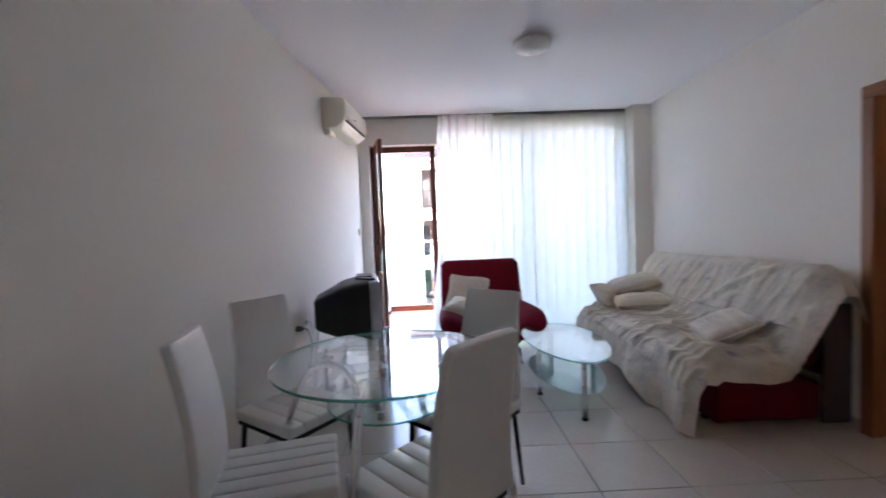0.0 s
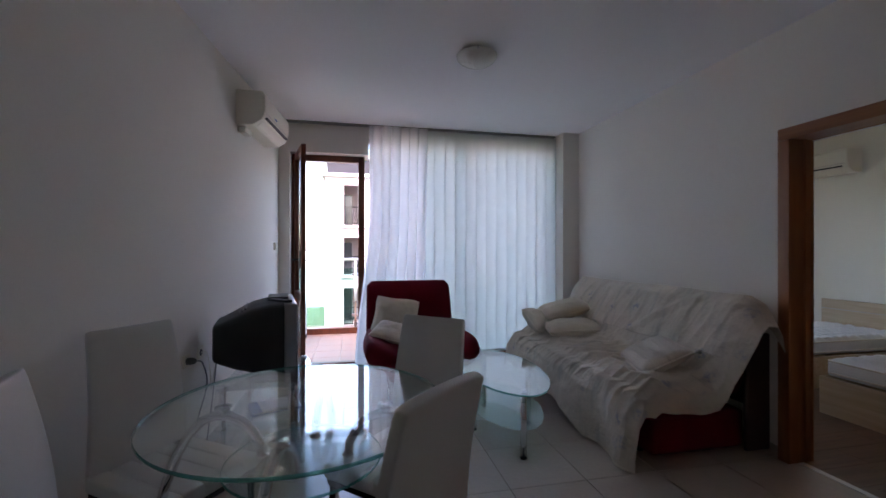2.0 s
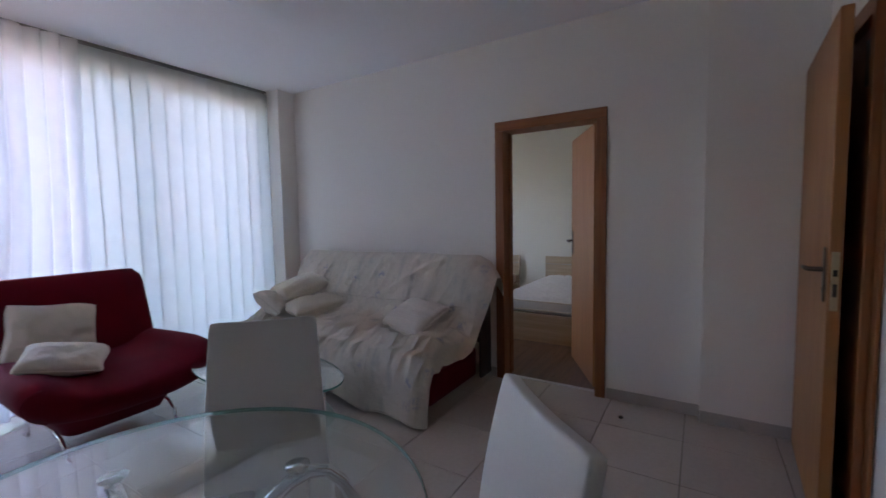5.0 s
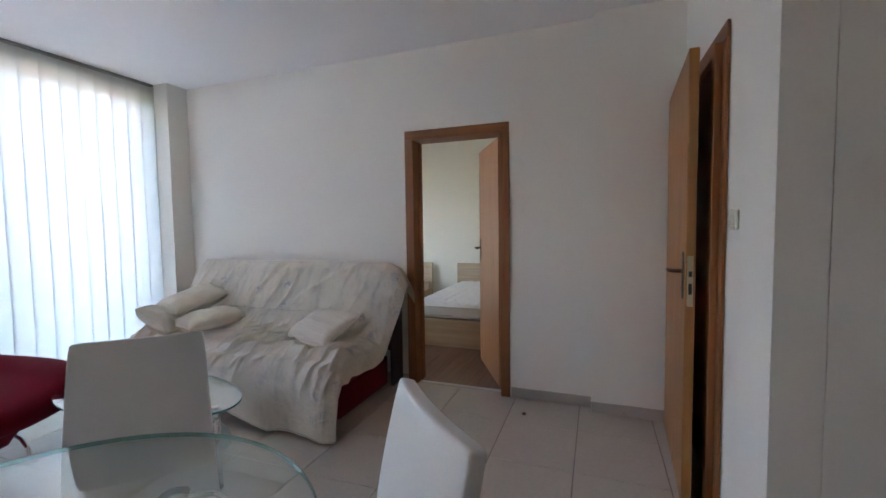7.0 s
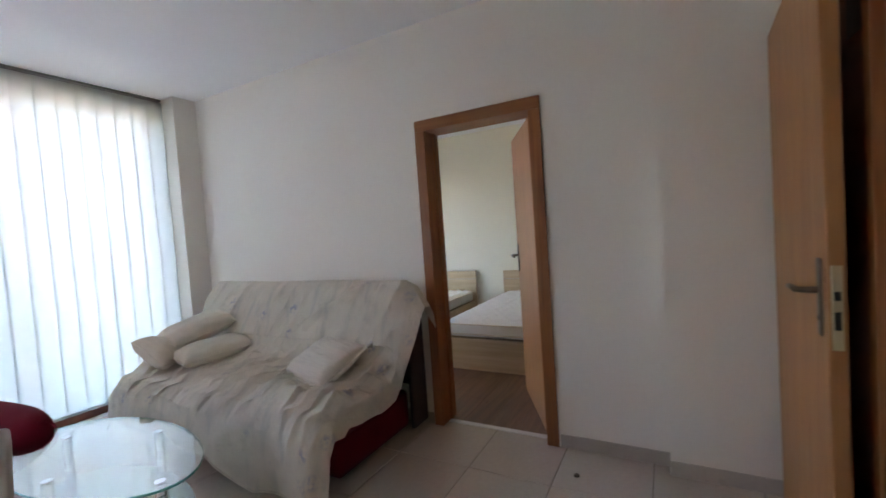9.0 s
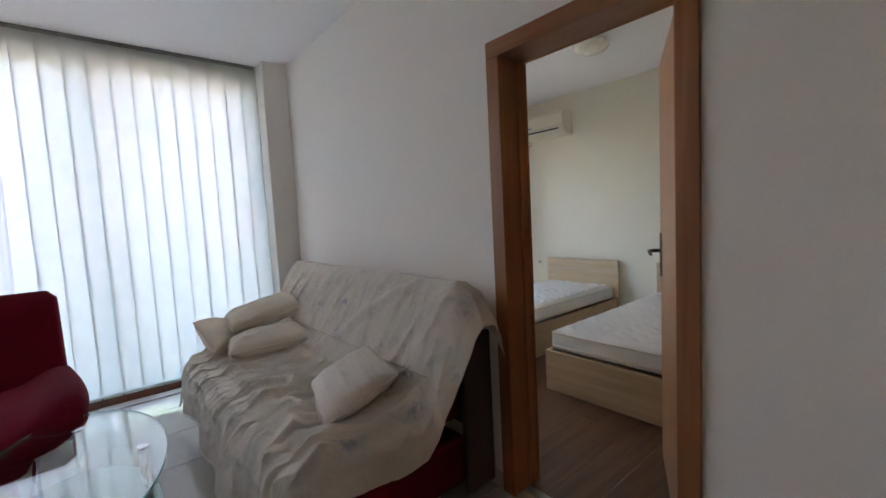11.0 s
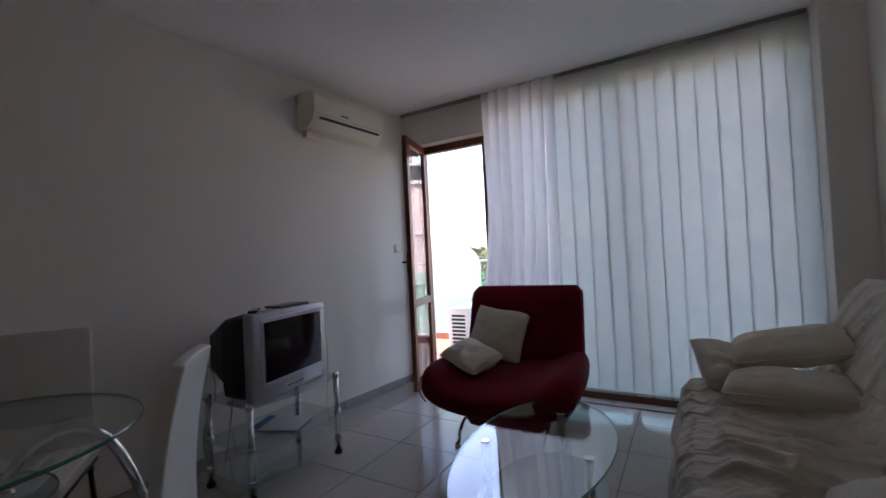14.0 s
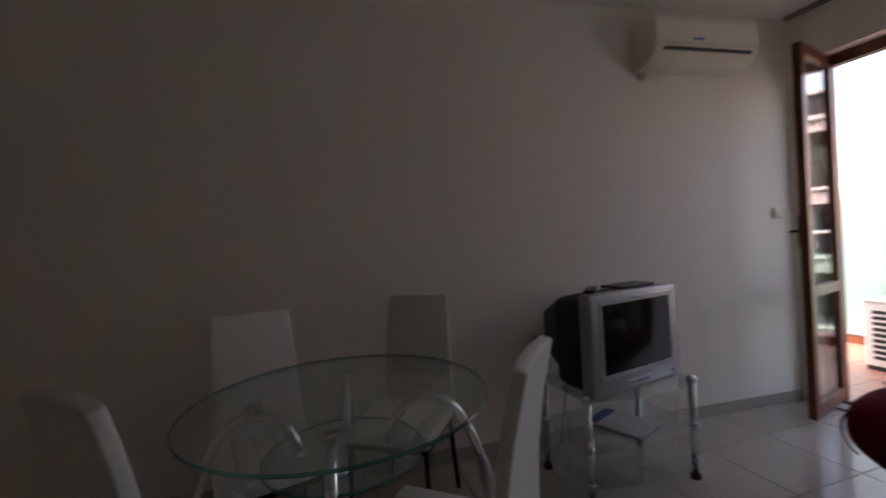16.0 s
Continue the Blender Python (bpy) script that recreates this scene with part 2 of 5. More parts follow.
def wall(name, boxes, label, material=PLASTER):
    bm = bmesh.new()
    for b in boxes:
        box(*b, bm=bm)
    return tagged(link(name, bm, material), label, "wall", kind="structure")


# the left wall runs slightly askew; in its own frame x points into the room and y towards the window
SKEW = pose(-0.985, YW, 0, 0, 0, -4.86)


def wx(y):
    """The face of the left wall at y."""
    return -0.985 + 0.085 * (y - YW)


wl_ob = wall("wall_left", [(-0.2, -7.3, 0, 0, 0.05, H - 0.001)], "plain off-white plastered wall behind the television")
wl_ob.matrix_basis = SKEW
wall("wall_right", [(XR, DB1 + 0.05, 0, XR + T, YW, H), (XR, YH, 0, XR + T, DB0 - 0.05, H), (XR, DB0 - 0.05, DBH + 0.05, XR + T, DB1 + 0.05, H)], "off-white plastered wall with the bedroom doorway")
wall("wall_column", [(2.385, YH, 0, XR - 0.002, 1.36, H)], "shallow plastered pier beside the hall door")
wall("wall_window", [(XL - 0.2, YW, 0, WX0, YW + 0.3, H), (WX1, YW, 0, XR + T, YW + 0.3, H), (WX0, YW, WH, -0.02, YW + 0.3, H), (-0.02, YW, WHF, WX1, YW + 0.3, H)], "off-white plastered wall around the balcony window")
wall("wall_pier", [(WX1 + 0.01, 5.22, 0, XR - 0.002, YW - 0.002, H)], "plastered pier between the window and the side wall")
wall("wall_hall", [(XH, YH - 0.14, 0, DH0 - 0.05, YH, H), (DH1 + 0.05, YH - 0.14, 0, XR + T, YH, H), (DH0 - 0.05, YH - 0.14, DHH + 0.05, DH1 + 0.05, YH, H)], "white plastered wall with the hall door")
wall("wall_return", [(XH, YB, 0, XH + 0.14, YH - 0.142, H)], "plain plastered wall running back from the corner")
wall("wall_back_unseen", [(XL - 0.2, YB - 0.2, 0, XR + T, YB, H)], "unseen plastered wall added behind the start of the walk to bounce light")
wall("wall_hall_side", [(XR, YB, 0, XR + T, YH - 0.142, H)], "plain plastered wall of the hall")
wall("wall_bedroom_end", [(BXE, BY0 - 0.15, 0, BXE + 0.15, BY1 + 0.3, H)], "cream plastered bedroom wall behind the beds", PLASTER_BED)
wall("wall_bedroom_side", [(XR + T, BY0 - 0.15, 0, BXE, BY0, H)], "cream plastered bedroom side wall", PLASTER_BED)
BW0, BW1 = 3.3, 4.75
wall("wall_bedroom_window", [(XR + T, BY1, 0, BW0, BY1 + 0.3, H), (BW1, BY1, 0, BXE, BY1 + 0.3, H), (BW0, BY1, 2.3, BW1, BY1 + 0.3, H), (BW0, BY1, 0, BW1, BY1 + 0.3, 0.1)], "cream bedroom wall with a tall window opening", PLASTER_BED)

tagged(link("ceiling", box(XL - 0.2, YB - 0.2, H, BXE + 0.15, YW + 0.3, H + 0.2), CEILING), "flat white painted ceiling", "ceiling", kind="structure")
floor = tagged(link("floor", box(XL - 0.2, YB - 0.2, -0.2, XR + 0.08, YW + 0.12, -0.006), GROUT), "beige ceramic tile floor with dark narrow joints", "floor", kind="structure")
floor_bed = tagged(link("floor_bedroom", box(XR + 0.08, BY0 - 0.15, -0.2, BXE + 0.15, BY1 + 0.3, -0.012), GROUT), "brown laminate plank floor of the bedroom", "floor", kind="structure")


# ---------------------------------------------------------------- skirting, doors, window
def skirting(name, runs, label):
    ob = thing(name, label, "skirting", kind="structure")
    for (x0, y0), (x1, y1), side in runs:
        d = Vector((x1 - x0, y1 - y0, 0))
        n = max(1, round(d.length / 0.465))
        nx, ny = side[0] * 0.009, side[1] * 0.009
        for i in range(n):
            a, b = Vector((x0, y0, 0)) + d * (i / n), Vector((x0, y0, 0)) + d * ((i + 1) / n)
            g = d.normalized() * 0.0015
            a, b = a + g, b - g
            part("skirting_tile", box(min(a.x, b.x) + min(nx, 0), min(a.y, b.y) + min(ny, 0), 0.001, max(a.x, b.x) + max(nx, 0), max(a.y, b.y) + max(ny, 0), 0.078, 0.002, 1), SKIRT, ob)
    return ob


skirting("baseboard_left", [((0, -6.85), (0, -0.01), (1, 0))], "beige tile skirting along the television wall").matrix_basis = SKEW
skirting("baseboard_right", [((XR, DB1 + 0.075), (XR, 5.22), (-1, 0)), ((XR, 1.36), (XR, DB0 - 0.075), (-1, 0)), ((2.385, YH + 0.02), (2.385, 1.36), (-1, 0)), ((2.385, 1.36), (XR - 0.01, 1.36), (0, 1)), ((2.26, 5.22), (XR - 0.01, 5.22), (0, -1))], "beige tile skirting along the sofa wall")
skirting("baseboard_hall", [((XH, YH), (DH0 - 0.08, YH), (0, 1)), ((XH, YB), (XH, YH), (-1, 0))], "beige tile skirting at the hall corner")


def lever(parent, m, mirror=1, material=BRASS, plate=0.22):
    """A door handle: long plate, neck and lever. Local x points along the lever, y out of the leaf."""
    bm = box(-0.02, 0, -plate / 2, 0.02, 0.008, plate / 2, 0.006, 2)
    bm.transform(m)
    pl = part("handle_plate", bm, material, parent, smooth=True)
    bm = tube([(0, 0.006, 0.02), (0, 0.045, 0.02), (0.012 * mirror, 0.056, 0.02), (0.05 * mirror, 0.058, 0.021), (0.09 * mirror, 0.058, 0.018), (0.12 * mirror, 0.054, 0.012)], [0.010, 0.009, 0.009, 0.008, 0.0085, 0.006], 10)
    bm.transform(m)
    part("lever", bm, material, pl, "worn bronze lever", True)
    bm = lathe([(0.008, 0), (0.008, 0.003), (0.004, 0.003)], 12)
    bm.transform(m @ pose(0, 0.007, -0.06, -90, 0, 0))
    part("keyhole", bm, DARK_PLASTIC, pl)


# bedroom door: lining, casing and the open leaf
d1 = thing("door_1", "open veneered wooden door to the bedroom with brown casing", "door", kind="structure")
part("jamb", box(XR - 0.004, DB0 - 0.048, 0, XR + T + 0.004, DB0, DBH, 0.003, 1), CASING, d1)
part("jamb", box(XR - 0.004, DB1, 0, XR + T + 0.004, DB1 + 0.048, DBH, 0.003, 1), CASING, d1)
part("head", box(XR - 0.004, DB0 - 0.048, DBH, XR + T + 0.004, DB1 + 0.048, DBH + 0.048, 0.003, 1), CASING_H, d1)
part("stop", box(XR + 0.10, DB0, 0, XR + 0.115, DB0 + 0.012, DBH, 0.002, 1), CASING, d1)
part("stop", box(XR + 0.10, DB1 - 0.012, 0, XR + 0.115, DB1, DBH, 0.002, 1), CASING, d1)
for xx in (XR - 0.018, XR + T + 0.004):
    for y0, y1 in ((DB0 - 0.068, DB0 + 0.004), (DB1 - 0.004, DB1 + 0.068)):
        part("casing", box(xx, y0, 0, xx + 0.014, y1, DBH - 0.004, 0.004, 2), CASING, d1)
    part("casing", box(xx, DB0 - 0.068, DBH - 0.003, xx + 0.014, DB1 + 0.068, DBH + 0.07, 0.004, 2), CASING_H, d1)
leaf = pose(XR + T - 0.01, DB0 + 0.012, 0, 0, 0, 27)
bm = box(0.002, 0.0, 0.008, 0.735, 0.04, DBH - 0.004, 0.003, 1)
bm.transform(leaf)
lf = part("leaf", bm, DOORWOOD, d1, "plain honey-brown veneered leaf")
lever(lf, leaf @ pose(0.68, 0.04, 1.09), -1)
lever(lf, leaf @ pose(0.68, 0.0, 1.09, 0, 0, 180), 1)
for zz in (0.25, 1.75):
    part("hinge", tube([(XR + T + 0.004, DB0 + 0.004, zz), (XR + T + 0.004, DB0 + 0.004, zz + 0.09)], 0.007, 10), BRASS, d1)
part("threshold", box(XR + 0.06, DB0, -0.002, XR + 0.10, DB1, 0.004, 0.001, 1), STEEL, d1, "narrow metal threshold strip")

# hall door, ajar
d2 = thing("door_2", "honey-brown veneered hall door standing ajar in a dark brown frame", "door", kind="structure")
for x0, x1 in ((DH0 - 0.048, DH0), (DH1, DH1 + 0.048)):
    part("jamb", box(x0, YH - 0.144, 0, x1, YH + 0.004, DHH, 0.003, 1), CASING, d2)
part("head", box(DH0 - 0.048, YH - 0.144, DHH, DH1 + 0.048, YH + 0.004, DHH + 0.048, 0.003, 1), CASING_H, d2)
for x0, x1 in ((DH0 - 0.068, DH0 + 0.004), (DH1 - 0.004, DH1 + 0.068)):
    part("casing", box(x0, YH + 0.004, 0, x1, YH + 0.018, DHH - 0.004, 0.004, 2), CASING, d2)
part("casing", box(DH0 - 0.068, YH + 0.004, DHH - 0.003, DH1 + 0.068, YH + 0.018, DHH + 0.07, 0.004, 2), CASING_H, d2)
part("rebate", box(DH0 + 0.0005, YH - 0.018, 0.002, DH0 + 0.10, YH + 0.010, DHH - 0.002, 0.004, 2), CASING, d2)
part("rebate", box(DH0 - 0.02, YH + 0.0185, 0.002, DH0 + 0.03, YH + 0.05, DHH - 0.005, 0.004, 2), CASING, d2)
leaf = pose(DH1 + 0.045, YH + 0.056, 0, 0, 0, 176.8)
bm = box(0.0, -0.04, 0.008, 0.88, 0.0, DHH - 0.01, 0.003, 1)
bm.transform(leaf)
lf = part("leaf", bm, DOORWOOD, d2, "plain honey-brown veneered leaf")
lever(lf, leaf @ pose(0.818, -0.04, 1.08, 0, 0, 180), 1)
bm = box(0.8795, -0.032, 0.945, 0.8825, -0.008, 1.175, 0.001, 1)
bm.transform(leaf)
lk = part("lock_plate", bm, mat("pale_brass", (0.62, 0.52, 0.34), 0.3, 0.9, var=0.06), lf, "pale brass lock faceplate")
for z0, z1 in ((1.08, 1.105), (1.0, 1.05)):
    bm = box(0.882, -0.027, z0, 0.8845, -0.013, z1, 0.001, 1)
    bm.transform(leaf)
    part("bolt", bm, DARK_PLASTIC, lk)
part("strike_plate", box(DH0 - 0.001, YH - 0.035, 1.0, DH0 + 0.002, YH - 0.01, 1.2), BRASS, d2)
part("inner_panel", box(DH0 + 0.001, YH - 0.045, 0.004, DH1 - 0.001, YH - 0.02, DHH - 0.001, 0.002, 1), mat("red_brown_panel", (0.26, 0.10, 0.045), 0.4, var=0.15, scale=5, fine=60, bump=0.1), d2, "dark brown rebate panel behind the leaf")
part("panel_slot", box(1.74, YH - 0.0195, 1.86, 1.86, YH - 0.017, 2.05), DARK_PLASTIC, d2, "dark slot")

# balcony window: frame with a fixed wide pane and the open inward leaf
w1 = thing("window_1", "dark brown wooden balcony window with a glazed door standing open", "window", kind="structure")
FY0, FY1 = 5.56, 5.63
for x0, x1, zt in ((WX0 + 0.001, WX0 + 0.07, WH), (-0.135, -0.065, WH), (WX1 - 0.07, WX1 - 0.001, WHF)):
    part("stile", box(x0, FY0, 0, x1, FY1, zt - 0.001, 0.004, 2), FRAMEWOOD, w1)
part("top_rail", box(WX0 + 0.07, FY0, WH - 0.07, -0.135, FY1, WH - 0.001, 0.004, 2), FRAMEWOOD, w1)
part("top_rail", box(-0.018, FY0, WHF - 0.05, WX1 - 0.07, FY1, WHF - 0.001, 0.004, 2), FRAMEWOOD, w1)
part("sill", box(WX0 + 0.07, FY0, 0.0, -0.135, FY1, 0.035, 0.004, 2), FRAMEWOOD, w1)
part("bottom_rail", box(-0.065, FY0, 0.0, WX1 - 0.07, FY1, 0.09, 0.004, 2), FRAMEWOOD, w1)
part("mullion", box(1.06, FY0 + 0.002, 0.09, 1.13, FY1 - 0.002, WHF - 0.05, 0.004, 2), FRAMEWOOD, w1)
for x0, x1 in ((-0.065, 1.06), (1.13, WX1 - 0.07)):
    g = part("pane", box(max(x0, -0.018), 5.592, 0.09, x1, 5.598, WHF - 0.05), PANE, w1)
    g.visible_shadow = False
LW = 0.565
leaf = pose(-0.80, 5.60, 0, 0, 0, -75.5)
def leafbox(name, x0, z0, x1, z1, mt, depth=(-0.046, 0.0), parent=None, bevel=0.005):
    bm = box(x0, depth[0], z0, x1, depth[1], z1, bevel, 2)
    bm.transform(leaf)
    return part(name, bm, mt, parent or w1)
leafbox("leaf_stile", 0.0, 0.04, 0.06, 2.395, FRAMEWOOD)
leafbox("leaf_stile", LW - 0.07, 0.04, LW, 2.395, FRAMEWOOD)
leafbox("leaf_rail", 0.06, 2.325, LW - 0.07, 2.395, FRAMEWOOD)
leafbox("leaf_rail", 0.06, 0.80, LW - 0.07, 0.87, FRAMEWOOD)
leafbox("leaf_rail", 0.06, 0.04, LW - 0.07, 0.13, FRAMEWOOD)
for z0, z1 in ((0.87, 2.325), (0.13, 0.80)):
    g = leafbox("leaf_pane", 0.06, z0, LW - 0.07, z1, PANE, (-0.026, -0.018), bevel=0)
    g.visible_shadow = False
bm = box(LW - 0.055, -0.06, 1.13, LW - 0.02, -0.045, 1.32, 0.005, 2)
bm.transform(leaf)
hp = part("leaf_handle", bm, DARK_PLASTIC, w1, "black window handle")
bm = tube([(LW - 0.038, -0.055, 1.225), (LW - 0.038, -0.10, 1.225), (LW - 0.045, -0.107, 1.225), (LW - 0.155, -0.107, 1.222)], 0.009, 10)
bm.transform(leaf)
part("lever", bm, DARK_PLASTIC, hp)
part("threshold_board", box(WX0, YW + 0.001, 0.0, -0.135, FY0 - 0.002, 0.02, 0.004, 2), SKIRT, w1, "pale stone threshold")
part("threshold_board", box(-0.10, YW + 0.001, 0.0, WX1, FY0 - 0.002, 0.012, 0.004, 2), SKIRT, w1, "pale stone threshold")

# bedroom window, out of sight but the source of the bedroom's light
w2 = thing("window_2", "brown framed bedroom window", "window", kind="structure")
for x0, x1 in ((BW0 + 0.001, BW0 + 0.07), ((BW0 + BW1) / 2 - 0.04, (BW0 + BW1) / 2 + 0.04), (BW1 - 0.07, BW1 - 0.001)):
    part("stile", box(x0, 5.56, 0.101, x1, 5.63, 2.299, 0.004, 1), FRAMEWOOD, w2)
g = part("pane", box(BW0 + 0.07, 5.592, 0.101, BW1 - 0.07, 5.598, 2.299), PANE, w2)
g.visible_shadow = False

# ---------------------------------------------------------------- curtains
BLIND = sheer("blind_fabric", (0.60, 0.635, 0.615), 0.01, 0.49)
SHEER = sheer("sheer_curtain_cloth", (0.665, 0.65, 0.665), 0.012, 0.30)
TRACKM = mat("track_plastic", (0.26, 0.255, 0.24), 0.4, var=0.05)
tr = thing("curtain_track", "grey double curtain track fixed under the ceiling", "curtain track")
part("rail", box(-0.955, 5.385, H - 0.02, 2.25, 5.405, H - 0.0005, 0.003, 1), TRACKM, tr)
part("rail", box(-0.965, 5.415, H - 0.02, 2.25, 5.435, H - 0.0005, 0.003, 1), TRACKM, tr)
vb = thing("vertical_blind", "white translucent fabric vertical blind drawn across the window", "blind")
for i in range(14):
    xc = 0.60 + i * 0.1275
    rnd = random.Random(40 + i)
    tw, ph = rnd.uniform(-1.2, 1.2), rnd.uniform(0, 6)
    def slat(u, v, xc=xc, tw=tw, ph=ph):
        z = H - 0.025 - v * (H - 0.155)
        a = radians(4 + tw * (0.4 + 0.6 * v))
        s = (u - 0.5) * 0.1405
        bow = 0.003 * math.cos((u - 0.5) * math.pi) + 0.0015 * math.sin(v * 5 + ph)
        return (xc + 0.064 + s * math.cos(a) + 0.004 * math.sin(v * 3 + ph) * v, 5.405 + s * math.sin(a) + bow, z)
    part("slat", sheet(slat, 6, 16), BLIND, vb, smooth=True)
    part("slat_weight", box(xc + 0.004, 5.398, 0.118, xc + 0.124, 5.402, 0.14, 0.001, 1), BLIND, vb)
cu = thing("sheer_curtain", "white sheer curtain gathered in loose folds beside the balcony door", "curtain")
def gathers(u, v):
    z = H - 0.022 - v * (H - 0.06)
    pull = smoothstep(0.35, 1.0, v)
    x0, x1 = -0.02 - 0.16 * pull, 0.64 - 0.02 * v
    x = x0 + (x1 - x0) * u + 0.012 * math.sin(u * 41 + v * 1.5)
    amp = (0.030 + 0.018 * v) * (0.55 + 0.6 * abs(noise.noise(Vector((u * 4.0, 3.0, 0.0)))) * 2)
    y = 5.345 + amp * math.sin(u * 38 + 1.0 * math.sin(v * 2.2) + 5 * noise.noise(Vector((u * 2.5, v * 0.4, 1.0)))) + 0.014 * math.sin(u * 13 + v * 1.5) - 0.05 * pull * (1 - u)
    return (x, y, z)
part("cloth", sheet(gathers, 150, 40), SHEER, cu, smooth=True)

# ---------------------------------------------------------------- balcony and the world outside
TERRA = mat("terracotta_tile", (0.50, 0.25, 0.17), 0.45, var=0.12, scale=5, bump=0.05, rand=0.25)
STUCCO = mat("pale_stucco", (0.50, 0.425, 0.435), 0.9, var=0.05, scale=0.3, fine=20, bump=0.1)
STUCCO_W = mat("white_stucco", (0.54, 0.505, 0.515), 0.9, var=0.04, scale=0.3, fine=20, bump=0.1)
DARKROOF = mat("slate_roof", (0.035, 0.033, 0.042), 0.9, var=0.15, scale=1.0)
IRON = mat("wrought_iron", (0.02, 0.02, 0.022), 0.5, 0.6, var=0.1)
GLASSR = clear_glass("rail_glass", (0.72, 0.93, 0.88), 1.0)
GLASSF = clear_glass("milky_partition_glass", (0.70, 0.90, 0.89), 1.0, frost=0.42, body=(0.58, 0.74, 0.75))
DARKPANE = mat("far_window_glass", (0.05, 0.06, 0.07), 0.08, var=0.2, scale=0.5, bump=0.0)
BY = 7.5
bal = thing("balcony", "balcony with terracotta tiles and a low brown kerb", "balcony", kind="structure")
part("slab", box(-3.2, YW + 0.3, -0.25, 6.4, BY + 0.12, -0.03), SKIRT, bal)
for i in range(17):
    for j in range(6):
        x0, y0 = -2.0 + i * 0.33, YW + 0.2 + j * 0.33
        if y0 > FY1 - 0.02:
            part("tile", box(x0 + 0.002, y0 + 0.002, -0.03, x0 + 0.328, min(y0 + 0.328, BY - 0.06), -0.004, 0.002, 1), TERRA, bal)
part("kerb", box(-3.2, BY - 0.055, -0.03, 6.4, BY + 0.12, 0.085, 0.008, 2), FRAMEWOOD, bal, "brown painted kerb")
rl = thing("balcony_railing", "steel balcony railing with clear glass panels", "railing")
part("handrail", tube([(-3.1, BY, 1.17), (6.3, BY, 1.17)], 0.022, 12), STEEL, rl, smooth=True)
for i in range(8):
    x = -2.62 + i * 1.22 + 0.02
    p = part("post", tube([(x, BY, 0.08), (x, BY, 1.15)], 0.02, 12), STEEL, rl, smooth=True)
    for zz in (0.28, 0.92):
        part("clamp", box(x - 0.06, BY - 0.012, zz - 0.025, x + 0.06, BY + 0.012, zz + 0.025, 0.005, 1), STEEL, p)
    g = part("glass_panel", box(x + 0.04, BY - 0.004, 0.13, x + 1.18, BY + 0.004, 1.03), GLASSR, rl)
    g.visible_shadow = False
pt = thing("balcony_partition", "milky green glass partition with a curved top", "partition")
pts = [(-2.9, 0.1)] + [(-2.9 + 0.2 * k, 1.50) for k in range(6)] + [(-1.7 + 0.62 * math.sin(k / 10 * math.pi / 2), 1.12 + 0.38 * math.cos(k / 10 * math.pi / 2)) for k in range(11)] + [(-1.08, 0.1)]
bm = bmesh.new()
f = bm.faces.new([bm.verts.new((x, 7.40, z)) for x, z in pts])
gg = bmesh.ops.extrude_face_region(bm, geom=[f])["geom"]
bmesh.ops.translate(bm, vec=(0, 0.012, 0), verts=[v for v in gg if isinstance(v, bmesh.types.BMVert)])
part("glass", bm, GLASSF, pt)
for x in (-2.6, -1.2):
    part("foot", box(x - 0.03, 7.38, -0.004, x + 0.03, 7.43, 0.13, 0.005, 1), STEEL, pt)
ACW = mat("outdoor_unit_paint", (0.74, 0.73, 0.70), 0.5, var=0.04, scale=3)
ou = thing("outdoor_air_conditioner", "white outdoor air conditioner unit standing on the balcony tiles", "air conditioner", pose(-1.03, 6.93, 0.0, 0, 0, 90))
part("casing", box(-0.36, -0.14, 0.04, 0.40, 0.16, 0.58, 0.015, 2), ACW, ou)
part("top_cover", box(-0.37, -0.15, 0.58, 0.41, 0.17, 0.595, 0.006, 2), ACW, ou)
for k in range(9):
    part("side_louvre", box(-0.364, -0.09, 0.10 + k * 0.048, -0.359, 0.10, 0.128 + k * 0.048), DARK_PLASTIC, ou)
for k in range(8):
    part("front_louvre", box(0.24, -0.144, 0.12 + k * 0.05, 0.37, -0.139, 0.145 + k * 0.05), DARK_PLASTIC, ou)
bm = bmesh.new()
for k in range(7):
    r = 0.03 + 0.03 * k
    tube([(-0.08 + r * math.cos(a), -0.148, 0.31 + r * math.sin(a)) for a in [2 * math.pi * j / 28 for j in range(29)]], 0.004, 6, bm=bm, ends=False)
for k in range(4):
    a = k * math.pi / 4
    tube([(-0.08 + 0.22 * math.cos(a), -0.149, 0.31 + 0.22 * math.sin(a)), (-0.08 - 0.22 * math.cos(a), -0.149, 0.31 - 0.22 * math.sin(a))], 0.003, 6, bm=bm)
part("fan_grille", bm, ACW, ou)
bm = lathe([(0.225, 0), (0.225, 0.004), (0.215, 0.004)], 32)
bm.transform(pose(-0.08, -0.139, 0.31, 90, 0, 0))
part("fan_opening", bm, mat("fan_recess", (0.16, 0.16, 0.16), 0.6, var=0.1), ou)
for xx in (-0.28, 0.3):
    part("foot", box(xx - 0.04, -0.15, -0.004, xx + 0.04, 0.17, 0.04, 0.004, 1), DARK_PLASTIC, ou)

GRASS = mat("far_ground", (0.09, 0.12, 0.05), 0.95, var=0.3, scale=0.05, fine=1.5, bump=0.2)
GZ = -13.0
bm = bmesh.new()
bmesh.ops.create_grid(bm, x_segments=60, y_segments=60, size=110)
for v_ in bm.verts:
    v_.co.z = GZ + 0.4 * noise.noise(Vector((v_.co.x * 0.05, v_.co.y * 0.05, 2.0)))
tagged(link("ground", bm, GRASS), "grassy ground far below the balcony", "ground", kind="structure")

